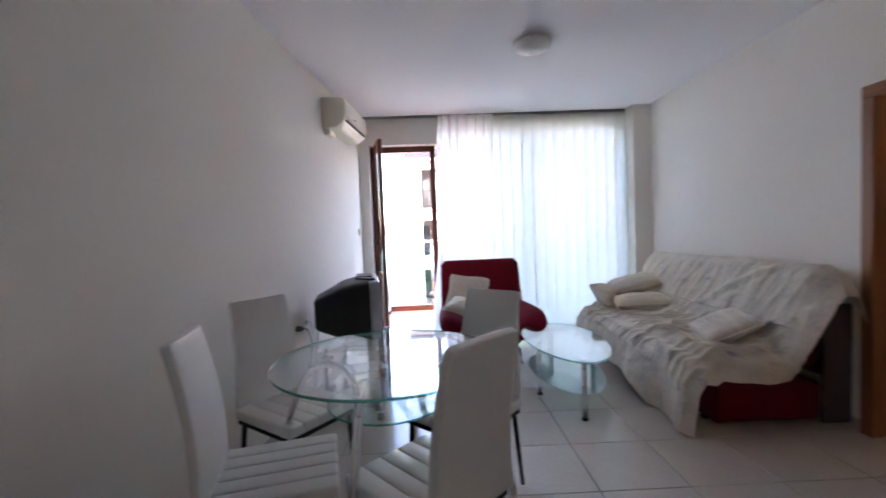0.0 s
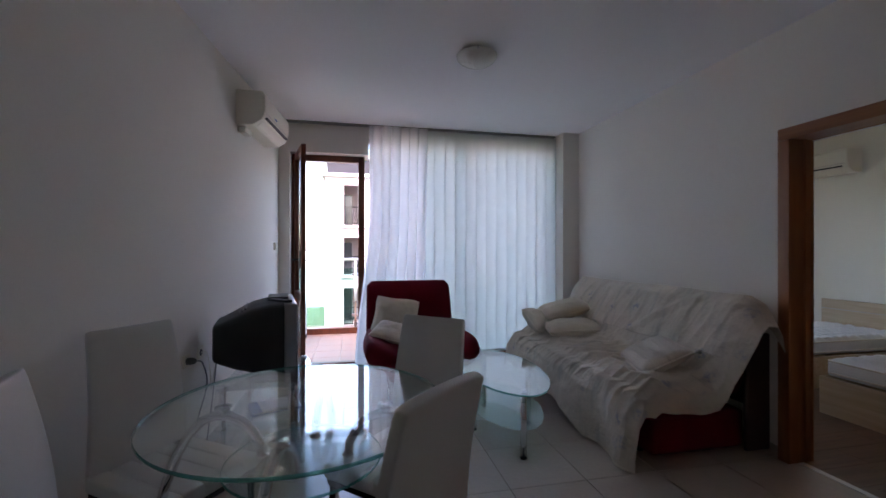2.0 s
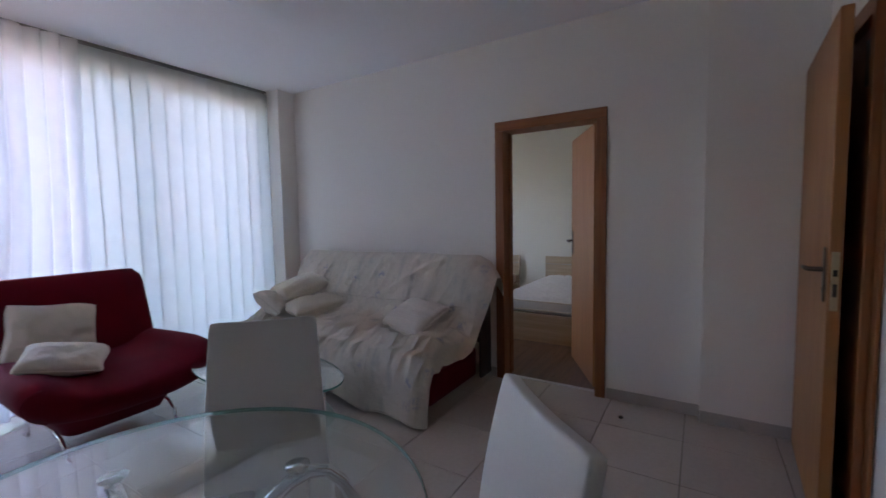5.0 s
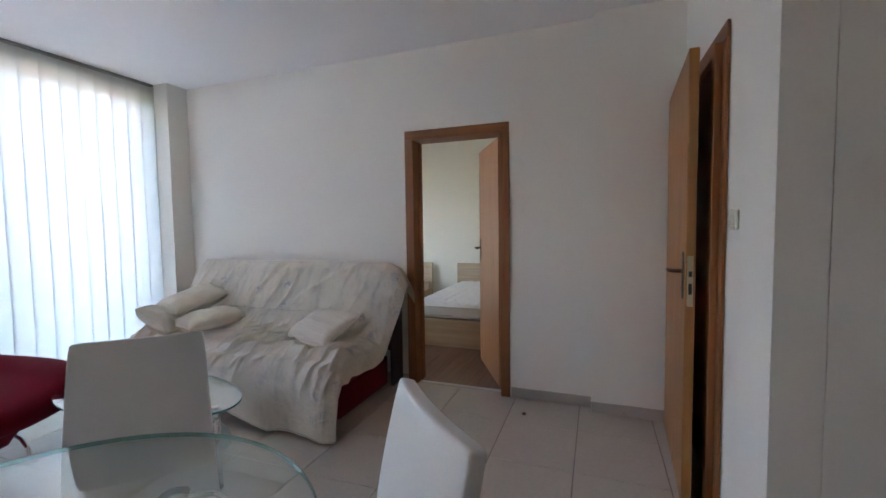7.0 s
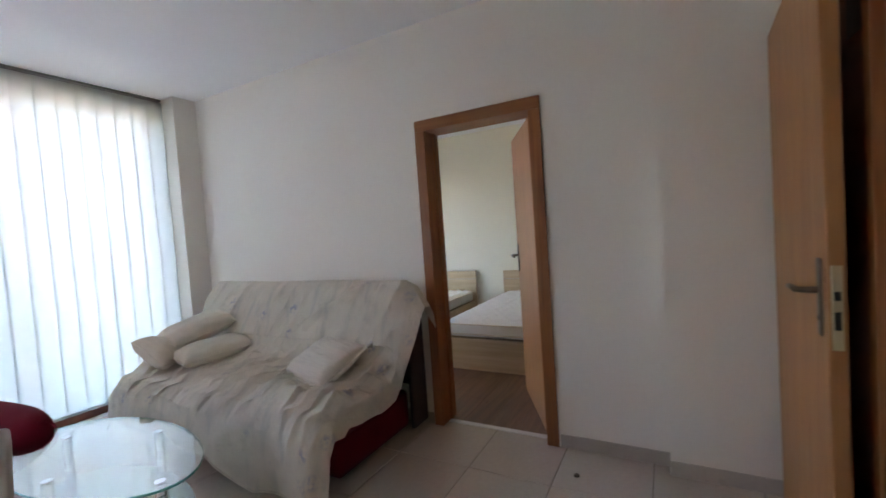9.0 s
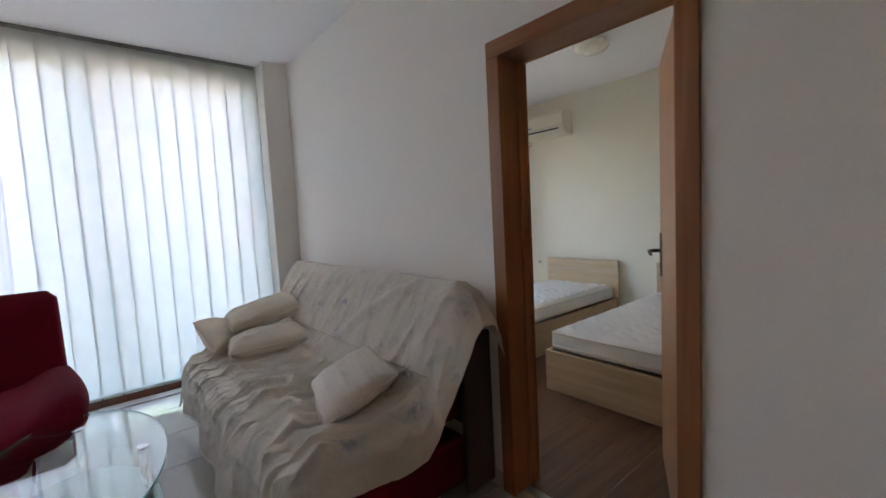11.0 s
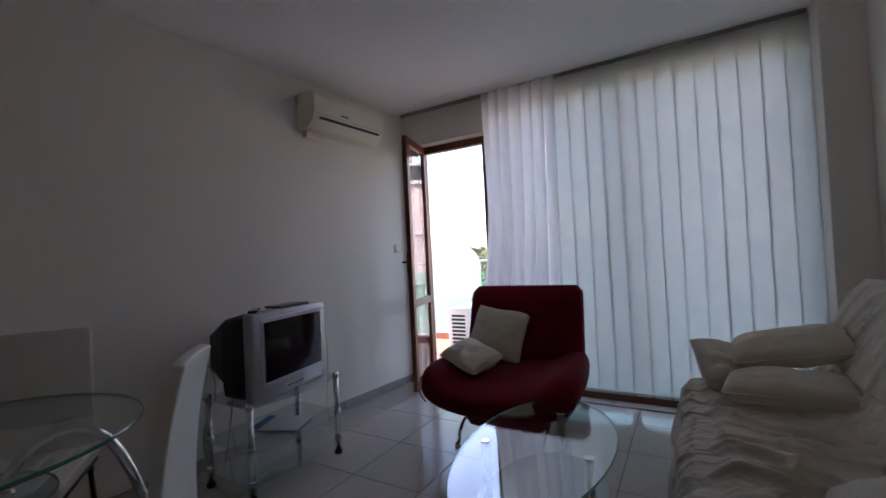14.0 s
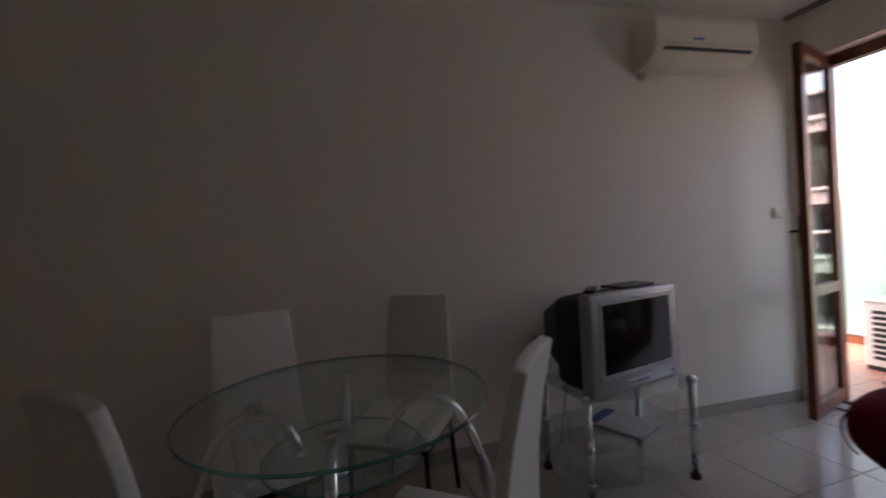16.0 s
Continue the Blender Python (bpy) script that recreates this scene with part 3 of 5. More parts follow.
# far sheet to the horizon; its very pale colour stands in for bright haze
SEA_HAZE = mat("pale_sea_haze", (0.60, 0.64, 0.66), 0.35, var=0.06, scale=0.01, fine=0.3, bump=0.1)
bm = bmesh.new()
bmesh.ops.create_grid(bm, x_segments=4, y_segments=4, size=4500)
bmesh.ops.translate(bm, vec=(0, 0, GZ - 1.2), verts=bm.verts)
tagged(link("water", bm, SEA_HAZE), "sea reaching the horizon with bright haze put into its pale colour", "water", kind="structure")

# the block of flats that stands opposite
bl = thing("apartment_building", "pale pink block of flats with recessed iron-railed balconies", "building", pose(-1.75, 24.0, 0, 0, 0, 0))
FLOORS = [(-11.2, -9.0), (-8.4, -6.2), (-5.6, -3.4), (-2.85, -0.75), (-0.05, 2.0), (2.68, 4.88)]
BW, BD = 26.0, 12.0
cols = [(1.0 + k * 4.6, 2.12 + k * 4.6) for k in range(5)]
bm = bmesh.new()
zs = [GZ] + [z for f in FLOORS for z in f] + [5.3]
for k in range(0, len(zs), 2):
    box(0, 0, zs[k], BW, 0.35, zs[k + 1], bm=bm)
for z0, z1 in FLOORS:
    xs = [0] + [x for c in cols for x in c] + [BW]
    for k in range(0, len(xs), 2):
        box(xs[k], 0, z0, xs[k + 1], 0.35, z1, bm=bm)
box(0, 0.35, GZ, 0.35, BD, 5.3, bm=bm)
box(BW - 0.35, 0.35, GZ, BW, BD, 5.3, bm=bm)
box(0.35, 2.4, GZ, BW - 0.35, 2.6, 5.3, bm=bm)
part("wall", bm, STUCCO, bl)
bm = bmesh.new()
for z0, z1 in FLOORS:
    box(0.35, 0.35, z0 - 0.2, BW - 0.35, 2.4, z0, bm=bm)
part("balcony_floor", bm, STUCCO_W, bl)
part("cornice", box(-0.2, -0.2, 5.3, BW + 0.2, BD, 5.5, 0.05, 2), STUCCO_W, bl)
part("roof", slab([(0.1, 0.1), (BW - 0.1, 0.1), (BW - 0.1, BD), (0.1, BD)], 5.5, 6.35), DARKROOF, bl)
part("roof_top", box(-0.1, -0.05, 6.35, BW + 0.1, BD, 6.5, 0.03, 1), STUCCO_W, bl)
part("attic", box(3.0, 0.6, 6.5, 9.0, 5, 8.2, 0.02, 1), STUCCO_W, bl)
BAR = bpy.data.meshes.new("bar")
bm = tube([(0, 0.065, 0), (0.06, 0.03, 0.3), (-0.05, 0.0, 0.55), (0, 0.065, 0.98)], 0.016, 5)
bm.to_mesh(BAR)
bm.free()
BAR.materials.append(IRON)
for z0, z1 in FLOORS:
    for x0, x1 in cols:
        wd = part("window", box(x0 - 0.35, 2.36, z0 + 0.02, x0 + 0.42, 2.395, z1 - 0.25), DARKPANE, bl)
        part("window_frame", box(x0 + 0.42, 2.33, z0 + 0.01, x0 + 0.50, 2.398, z1 - 0.2), STUCCO_W, wd)
        part("window_frame", box(x0 - 0.35, 2.33, z1 - 0.25, x0 + 0.42, 2.398, z1 - 0.2), STUCCO_W, wd)
        part("curtain", box(x1 - 0.30, 0.42, z0 + 0.02, x1 - 0.04, 0.48, z1 - 0.02, 0.02, 1), STUCCO_W, bl, "pale drawn sun curtain")
        part("ledge", box(x0 - 0.25, -0.18, z0 - 0.16, x1 + 0.9, -0.001, z0 - 0.04, 0.03, 1), STUCCO_W, bl)
        rail = part("iron_railing", box(x0, 0.04, z0 + 0.98, x1, 0.09, z0 + 1.03), IRON, bl)
        part("lower_rail", box(x0, 0.04, z0 + 0.1, x1, 0.09, z0 + 0.14), IRON, rail)
        for k in range(9):
            bar = new("bar", BAR)
            bar.parent, bar.matrix_basis = rail, pose(x0 + (x1 - x0) * (k + 0.5) / 9, 0, z0)

LEAF = mat("foliage", (0.088, 0.117, 0.055), 0.7, var=0.35, scale=1.2, fine=9, bump=0.0)
BARK = mat("bark", (0.12, 0.09, 0.06), 0.9, var=0.25, scale=6)
def tree(x, y, base, height, spread, seed):
    rnd = random.Random(seed)
    ob = thing("tree", "leafy green broad-crowned tree standing below the balcony", "tree", pose(x, y, base), group="trees outside")
    bm = tube([(0, 0, 0), (0.05, 0, height * 0.3), (0.0, 0.1, height * 0.6), (0.1, 0.0, height * 0.85)], [0.25, 0.2, 0.13, 0.05], 8)
    for k in range(7):
        a, h0 = rnd.uniform(0, 6.28), height * rnd.uniform(0.35, 0.65)
        tube([(0, 0, h0), (spread * 0.4 * math.cos(a), spread * 0.4 * math.sin(a), h0 + height * 0.13), (spread * 0.75 * math.cos(a), spread * 0.75 * math.sin(a), h0 + height * 0.22)], [0.1, 0.06, 0.02], 6, bm=bm)
    part("trunk", bm, BARK, ob, smooth=True)
    verts, faces = [], []
    for k in range(130):
        while True:
            c = Vector((rnd.uniform(-1, 1), rnd.uniform(-1, 1), rnd.uniform(-1, 1)))
            if 0.35 < c.length < 1:
                break
        c = Vector((c.x * spread, c.y * spread, height * 0.68 + c.z * height * 0.32))
        for j in range(34):
            d = Vector((rnd.gauss(0, 1), rnd.gauss(0, 1), rnd.gauss(0, 0.7))) * spread * 0.13
            n = Vector((rnd.gauss(0, 1), rnd.gauss(0, 1), rnd.gauss(0.6, 1))).normalized()
            a = n.orthogonal().normalized()
            b = n.cross(a)
            s = rnd.uniform(0.10, 0.2) * max(1.0, spread / 3.5)
            p, i = c + d, len(verts)
            verts += [p - a * s, p - b * s * 0.5, p + a * s, p + b * s * 0.5]
            faces.append((i, i + 1, i + 2, i + 3))
    me = bpy.data.meshes.new("crown")
    me.from_pydata([tuple(v) for v in verts], [], faces)
    me.materials.append(LEAF)
    o = new("crown", me)
    o.parent = ob
    return ob


for i, (x, y, hh, sp) in enumerate([(-3.95, 22.0, 12.2, 1.7), (-7.0, 25, 11.5, 2.8), (-10.5, 31, 13.9, 4.0), (-15.5, 38, 14.0, 4.6), (-21, 46, 14.2, 5.2), (-29, 56, 14.6, 6.4), (-11.8, 22, 11.8, 3.4), (-38, 66, 14.8, 7.0)]):
    tree(x, y, GZ, hh, sp, 70 + i)


def far_woods():
    """Hazy woods on the rise beyond the trees: uncountable foliage, one object."""
    rnd = random.Random(5)
    verts, faces = [], []
    for k in range(7000):
        t = rnd.random()
        x, y = -64 + 50 * t + rnd.gauss(0, 1.5), 72 - 14 * t + rnd.gauss(0, 3)
        crest = 1.9 + 1.1 * noise.noise(Vector((x * 0.13, 3.0, 0))) + 0.8 * noise.noise(Vector((x * 0.5, 9.0, 0)))
        z = GZ + (crest - GZ) * math.sqrt(rnd.random())
        n = Vector((rnd.gauss(0, 1), rnd.gauss(-0.5, 1), rnd.gauss(0.6, 1))).normalized()
        a = n.orthogonal().normalized()
        b = n.cross(a)
        s, i, p = rnd.uniform(0.35, 0.8), len(verts), Vector((x, y, z))
        verts += [p - a * s, p - b * s * 0.6, p + a * s, p + b * s * 0.6]
        faces.append((i, i + 1, i + 2, i + 3))
    me = bpy.data.meshes.new("far_woods")
    me.from_pydata([tuple(v) for v in verts], [], faces)
    me.materials.append(LEAF)
    tagged(new("far_woods", me), "distant green woods on the rising ground", "woods", kind="stuff")


far_woods()

# ---------------------------------------------------------------- furniture materials
LEATHER = mat("white_leatherette", (0.74, 0.73, 0.70), 0.42, var=0.04, scale=4, fine=220, bump=0.12)
DARKMETAL = mat("dark_metal_leg", (0.025, 0.022, 0.022), 0.35, 0.8, var=0.15)
DINING_GLASS = clear_glass("dining_glass", (0.95, 0.985, 0.975), 0.9, 0.05)
SHELF_FROST = clear_glass("lightly_frosted_glass", (0.90, 0.97, 0.96), 0.8, rough=0.10, frost=0.10, body=(0.6, 0.78, 0.77))
TABLE_GLASS = clear_glass("table_glass", (0.95, 0.985, 0.975), 1.5, 0.06)
GLASS_EDGE = clear_glass("green_glass_edge", (0.30, 0.62, 0.55), 1.0, frost=0.55, body=(0.12, 0.42, 0.36))
FROST = clear_glass("frosted_green_glass", (0.82, 0.95, 0.94), 1.0, rough=0.10, frost=0.24, body=(0.52, 0.78, 0.78))
RED = mat("red_microfibre", (0.155, 0.004, 0.014), 0.9, var=0.25, scale=5, fine=260, bump=0.25, sheen=0.06, spec=0.15)
CREAM = mat("cream_cushion_cloth", (0.70, 0.63, 0.525), 0.95, var=0.09, scale=9, fine=300, bump=0.5, sheen=0.1, spec=0.2, bumpscale=24, bdist=0.012)
THROW = mat("cream_throw_cloth", (0.665, 0.60, 0.51), 0.95, var=0.10, scale=6, fine=240, bump=0.75, sheen=0.1, spec=0.2, bumpscale=17, bdist=0.02)
PLAINWOOD = wood("pale_oak_laminate", (0.58, 0.43, 0.28), (0.46, 0.32, 0.19), grain=(1, 0.06, 1), rough=0.4)
PLAINWOOD_X = wood("pale_oak_laminate_foot", (0.58, 0.43, 0.28), (0.46, 0.32, 0.19), grain=(0.5, 0.06, 1), rough=0.4)
STRIPED = mat("striped_cushion_cloth", (0.68, 0.61, 0.53), 0.95, var=0.10, scale=9, fine=60, bump=0.8, spec=0.2, stretch=(0.15, 3.0, 1.0), bumpscale=14, bdist=0.012)
MATTRESS = mat("white_mattress_ticking", (0.80, 0.79, 0.76), 0.85, var=0.05, scale=5, fine=180, bump=0.2)
SILVER = mat("silver_plastic", (0.42, 0.42, 0.45), 0.35, 0.5, var=0.05, bump=0.02)
TVBLACK = mat("black_tv_shell", (0.010, 0.010, 0.011), 0.5, var=0.2, fine=300, bump=0.15)
SCREEN = mat("tube_screen", (0.010, 0.011, 0.012), 0.06, var=0.05, bump=0.0)
OPAL = mat("opal_lamp_glass", (0.82, 0.80, 0.74), 0.25, var=0.03, bump=0.0)
BLUE = mat("blue_print", (0.05, 0.12, 0.36), 0.4, var=0.1)
PAPER = mat("paper", (0.78, 0.78, 0.78), 0.6, var=0.05)
SOFABASE = mat("sofa_frame_board", (0.06, 0.035, 0.036), 0.7, var=0.2)


def stripes(m):
    """Faint printed stripes and sprigs for the throw, at the scale of the weave."""
    n, l = m.node_tree.nodes, m.node_tree.links
    b = n["Principled BSDF"]
    old = b.inputs["Base Color"].links[0].from_socket
    co = n.new("ShaderNodeTexCoord")
    vo = n.new("ShaderNodeTexVoronoi")
    vo.inputs["Scale"].default_value = 5.0
    l.new(co.outputs["Object"], vo.inputs["Vector"])
    r = n.new("ShaderNodeMapRange")
    r.inputs["From Min"].default_value, r.inputs["From Max"].default_value = 0.12, 0.26
    r.inputs["To Min"].default_value, r.inputs["To Max"].default_value = 0.75, 0.0
    l.new(vo.outputs["Distance"], r.inputs["Value"])
    nz = n.new("ShaderNodeTexNoise")
    nz.inputs["Scale"].default_value = 38
    l.new(co.outputs["Object"], nz.inputs["Vector"])
    r2 = n.new("ShaderNodeMapRange")
    r2.inputs["From Min"].default_value, r2.inputs["From Max"].default_value = 0.45, 0.6
    l.new(nz.outputs["Fac"], r2.inputs["Value"])
    mu = n.new("ShaderNodeMath")
    mu.operation = "MULTIPLY"
    l.new(r.outputs[0], mu.inputs[0])
    l.new(r2.outputs[0], mu.inputs[1])
    mx = n.new("ShaderNodeMix")
    mx.data_type = "RGBA"
    l.new(mu.outputs[0], mx.inputs["Factor"])
    l.new(old, mx.inputs["A"])
    mx.inputs["B"].default_value = (0.33, 0.34, 0.44, 1)
    mp = n.new("ShaderNodeMapping")
    mp.inputs["Scale"].default_value = (3.2, 13.0, 3.2)
    l.new(co.outputs["Object"], mp.inputs["Vector"])
    st = n.new("ShaderNodeTexNoise")
    st.inputs["Scale"].default_value, st.inputs["Detail"].default_value = 1.0, 4
    l.new(mp.outputs[0], st.inputs["Vector"])
    r3 = n.new("ShaderNodeMapRange")
    r3.inputs["From Min"].default_value, r3.inputs["From Max"].default_value = 0.52, 0.68
    r3.inputs["To Max"].default_value = 0.32
    l.new(st.outputs["Fac"], r3.inputs["Value"])
    m2 = n.new("ShaderNodeMix")
    m2.data_type = "RGBA"
    l.new(r3.outputs[0], m2.inputs["Factor"])
    l.new(mx.outputs["Result"], m2.inputs["A"])
    m2.inputs["B"].default_value = (0.36, 0.38, 0.36, 1)
    l.new(m2.outputs["Result"], b.inputs["Base Color"])


stripes(THROW)


def pillow(name, label, w, h, d, m, seed, material=CREAM, group="", fringe=False):
    """A stuffed cushion: flat at the seam, pinched corners, creased faces."""
    ob = thing(name, label, "cushion", m, group)
    def face(sgn):
        def fn(u, v):
            a, b = 2 * u - 1, 2 * v - 1
            pin = 1 - 0.09 * (abs(a) ** 4) * (1 - abs(b) ** 3)
            pin2 = 1 - 0.09 * (abs(b) ** 4) * (1 - abs(a) ** 3)
            full = (max(0.0, (1 - abs(a) ** 3)) ** 0.5) * (max(0.0, (1 - abs(b) ** 2.4)) ** 0.5)
            nz = noise.noise(Vector((a * 1.7 + seed, b * 1.7, seed))) * 0.24 + noise.noise(Vector((a * 4 + seed, b * 4, seed * 2))) * 0.14 + noise.noise(Vector((a * 11 + seed, b * 11, seed))) * 0.05
            cr = (1 - 0.09 * (a * b) ** 4) * (1 + 0.07 * noise.noise(Vector((a * 1.3 + seed * 3, b * 1.3, 7.0))))
            return (a * w / 2 * pin * cr, b * h / 2 * pin2 * cr, sgn * d / 2 * full * (1 + nz))
        return fn
    bm = sheet(face(1), 28, 28)
    b2 = sheet(face(-1), 28, 28)
    me = bpy.data.meshes.new("tmp")
    b2.to_mesh(me)
    b2.free()
    bm.from_mesh(me)
    bpy.data.meshes.remove(me)
    bmesh.ops.remove_doubles(bm, verts=bm.verts, dist=0.0005)
    bmesh.ops.recalc_face_normals(bm, faces=bm.faces)
    cv = part("cover", bm, material, ob, smooth=True)
    pts = []
    for k in range(48):
        t = k / 48 * 4
        s, f = int(t), t - int(t)
        a, b = [(-1 + 2 * f, -1), (1, -1 + 2 * f), (1 - 2 * f, 1), (-1, 1 - 2 * f)][s]
        cr = (1 - 0.09 * (a * b) ** 4) * (1 + 0.07 * noise.noise(Vector((a * 1.3 + seed * 3, b * 1.3, 7.0))))
        pts.append((a * w / 2 * (1 - 0.09 * abs(a) ** 4 * (1 - abs(b) ** 3)) * cr, b * h / 2 * (1 - 0.09 * abs(b) ** 4 * (1 - abs(a) ** 3)) * cr, 0))
    pts.append(pts[0])
    part("piping", tube(pts, 0.005 if not fringe else 0.009, 6, ends=False), material, cv, smooth=True)
    if fringe:
        for sx, sy in ((-1, 1), (1, 1), (1, -1)):
            bm = tube([(sx * w * 0.46, sy * h * 0.46, 0), (sx * w * 0.485, sy * h * 0.49, 0.006), (sx * w * 0.52, sy * h * 0.53, 0.0)], [0.006, 0.013, 0.016], 8)
            part("tassel", bm, SKIRT, cv, "short grey tassel", True)
    return ob


# ---------------------------------------------------------------- dining corner
def dining_chair(m):
    ob = thing("dining_chair", "white leatherette high-back dining chair on thin dark metal legs", "chair", m, group="chairs round the dining table")
    st = part("seat", box(-0.203, -0.232, 0.412, 0.203, 0.213, 0.455, 0.014, 2), LEATHER, ob, "stitched white seat pad", True)
    n = 5
    for k in range(n):
        x0 = -0.205 + 0.41 * k / n
        part("seat_panel", box(x0 + 0.001, -0.228, 0.418, x0 + 0.41 / n - 0.001, 0.215, 0.47, 0.012, 3), LEATHER, st, "", True)
    def backshape(u, v):
        w = 0.385 - 0.06 * v
        z = 0.43 + 0.57 * v
        y = -0.238 - 0.05 * v + 0.018 * math.sin(v * math.pi) - 0.017 * v * v
        e = abs(2 * u - 1)
        return ((u - 0.5) * w * (1 - 0.02 * smoothstep(0.93, 1, v)), y - 0.012 * e * e, z - 0.004 * smoothstep(0.9, 1, e) * smoothstep(0.95, 1, v))
    bm = sheet(backshape, 12, 20, 0.034)
    es = [e for e in bm.edges if e.is_manifold and e.calc_face_angle(0) > 1.0]
    bmesh.ops.bevel(bm, geom=es, offset=0.007, segments=3, affect="EDGES", profile=0.5)
    part("backrest", bm, LEATHER, ob, "", True)
    part("seat_frame", box(-0.195, -0.22, 0.388, 0.195, 0.205, 0.412, 0.004, 1), DARKMETAL, ob, "dark metal frame")
    for sx in (-1, 1):
        part("leg", tube([(sx * 0.18, 0.185, 0.40), (sx * 0.188, 0.205, 0.0)], [0.013, 0.010], 10), DARKMETAL, ob, "dark metal leg", True)
        part("leg", tube([(sx * 0.17, -0.20, 0.40), (sx * 0.185, -0.245, 0.0)], [0.013, 0.010], 10), DARKMETAL, ob, "dark metal leg", True)
    return ob


def chair_pose(px, py, fx, fy):
    a = math.degrees(math.atan2(fy, fx)) - 90
    f = Vector((fx, fy)).normalized()
    return pose(px + f.x * 0.30, py + f.y * 0.30, 0, 0, 0, a)


c0 = dining_chair(chair_pose(0.197, 2.628, -0.665, -0.747))
for row in ((0.029, 1.602, -0.695, 0.719), (-1.105, 2.665, 0.82, -0.572), (-1.025, 1.836, 0.969, 0.246)):
    copy_thing(c0, chair_pose(*row))

dt = thing("dining_table", "round clear glass dining table on arched chrome legs", "table", pose(-0.345, 2.19, 0))
circle = [(0.49 * math.cos(2 * math.pi * k / 72), 0.49 * math.sin(2 * math.pi * k / 72)) for k in range(72)]
top = part("tabletop", slab([(x * 0.996, y * 0.996) for x, y in circle], 0.780, 0.790), DINING_GLASS, dt)
def rim(r, z0, z1, material, parent, fn=None):
    bm = bmesh.new()
    n = 96
    rows = []
    for k in range(n):
        x, y = fn(2 * math.pi * k / n) if fn else (r * math.cos(2 * math.pi * k / n), r * math.sin(2 * math.pi * k / n))
        d = Vector((x, y)).normalized() * 0.003
        rows.append([bm.verts.new(p) for p in ((x - d.x, y - d.y, z0 - 0.0008), (x, y, z0 + 0.002), (x, y, z1 - 0.002), (x - d.x, y - d.y, z1 + 0.0008))])
    for a, b in zip(rows, rows[1:] + rows[:1]):
        for j in range(3):
            bm.faces.new((a[j], b[j], b[j + 1], a[j + 1]))
    return part("glass_edge", bm, material, parent, "green polished glass edge", True)
rim(0.49, 0.780, 0.790, GLASS_EDGE, top)
sh = part("lower_shelf", slab([(x * 0.54, y * 0.54) for x, y in circle], 0.594, 0.602), SHELF_FROST, dt, "small round frosted glass shelf")
rim(0.2655, 0.594, 0.602, GLASS_EDGE, sh)
for ang in (-98.5, -8.5, 81.5, 171.5):
    c, s = math.cos(radians(ang)), math.sin(radians(ang))
    prof = [(0.556, 0.0), (0.548, 0.12), (0.528, 0.27), (0.500, 0.41), (0.468, 0.52), (0.432, 0.615), (0.395, 0.685), (0.352, 0.730), (0.305, 0.750), (0.258, 0.748), (0.213, 0.728), (0.177, 0.692), (0.155, 0.650), (0.147, 0.603)]
    lg = part("leg", tube([(r * c, r * s, z) for r, z in prof], 0.0165, 14), CHROME, dt, "arched chrome tube leg", True)
    part("glass_holder", lathe([(0.013, 0.755), (0.017, 0.762), (0.027, 0.774), (0.029, 0.7798)], 20, at=(0.28 * c, 0.28 * s, 0)), CHROME, lg, "", True)
    part("shelf_cap", lathe([(0.021, 0.602), (0.022, 0.606), (0.018, 0.610)], 16, at=(0.147 * c, 0.147 * s, 0)), CHROME, lg, "", True)
    part("foot", lathe([(0.020, 0.0), (0.022, 0.006), (0.018, 0.014)], 16, at=(0.556 * c, 0.556 * s, 0)), DARK_PLASTIC, lg)

# ---------------------------------------------------------------- television
ts = thing("tv_stand", "three-tier glass television stand with chrome posts", "tv stand", pose(0, 0, 0))
SX0, SX1, SY0, SY1 = -0.93, -0.548, 3.305, 3.935
def shelf_outline(grow):
    pts = [(SX0 - grow, SY0 - grow), (SX0 - grow, SY1 + grow)]
    for k in range(13):
        t = k / 12
        pts.append((SX1 + grow + 0.05 * math.sin(t * math.pi), SY1 + grow - t * (SY1 - SY0 + 2 * grow)))
    return pts
for z in (0.505, 0.27, 0.10):
    part("glass_shelf", slab(shelf_outline(0.03), z, z + 0.006, 0.0015, 1), clear_glass("shelf_glass", (0.90, 0.96, 0.95), 1.2, frost=0.02, body=(0.4, 0.7, 0.65)) if z == 0.505 else bpy.data.materials["shelf_glass"], ts)
for x, y in ((SX0, SY0), (SX0, SY1), (SX1, SY0), (SX1, SY1)):
    p = part("post", tube([(x, y, 0.03), (x, y, 0.53)], 0.018, 16), CHROME, ts, "chrome post", True)
    part("foot", lathe([(0.024, 0.0), (0.026, 0.012), (0.02, 0.03)], 16, at=(x, y, 0)), DARK_PLASTIC, p)
    for z in (0.10, 0.27, 0.505):
        part("collar", lathe([(0.021, z - 0.012), (0.023, z - 0.006), (0.023, z + 0.012), (0.021, z + 0.018)], 16, at=(x, y, 0)), CHROME, p, "", True)

tv = thing("television", "silver tube television with a deep black shell on the glass stand", "television", pose(-0.575, 3.635, 0.512, 0, 0, 11))
# local: the screen faces +x, y runs along the screen
W2, TH = 0.32, 0.485
bm = box(-0.075, -W2, 0.0, 0.0, W2, TH, 0.014, 3)
part("front_bezel", bm, SILVER, tv, "silver plastic front", True)
part("screen_surround", box(-0.004, -W2 + 0.055, 0.075, 0.004, W2 - 0.04, TH - 0.03, 0.004, 2), mat("bezel_light", (0.5, 0.5, 0.54), 0.4, 0.4, var=0.04), tv)
def tube_face(u, v):
    a, b = 2 * u - 1, 2 * v - 1
    return (0.004 + 0.007 * (1 - 0.5 * a * a - 0.5 * b * b), 0.0075 + a * (W2 - 0.0675), 0.265 + b * 0.165)
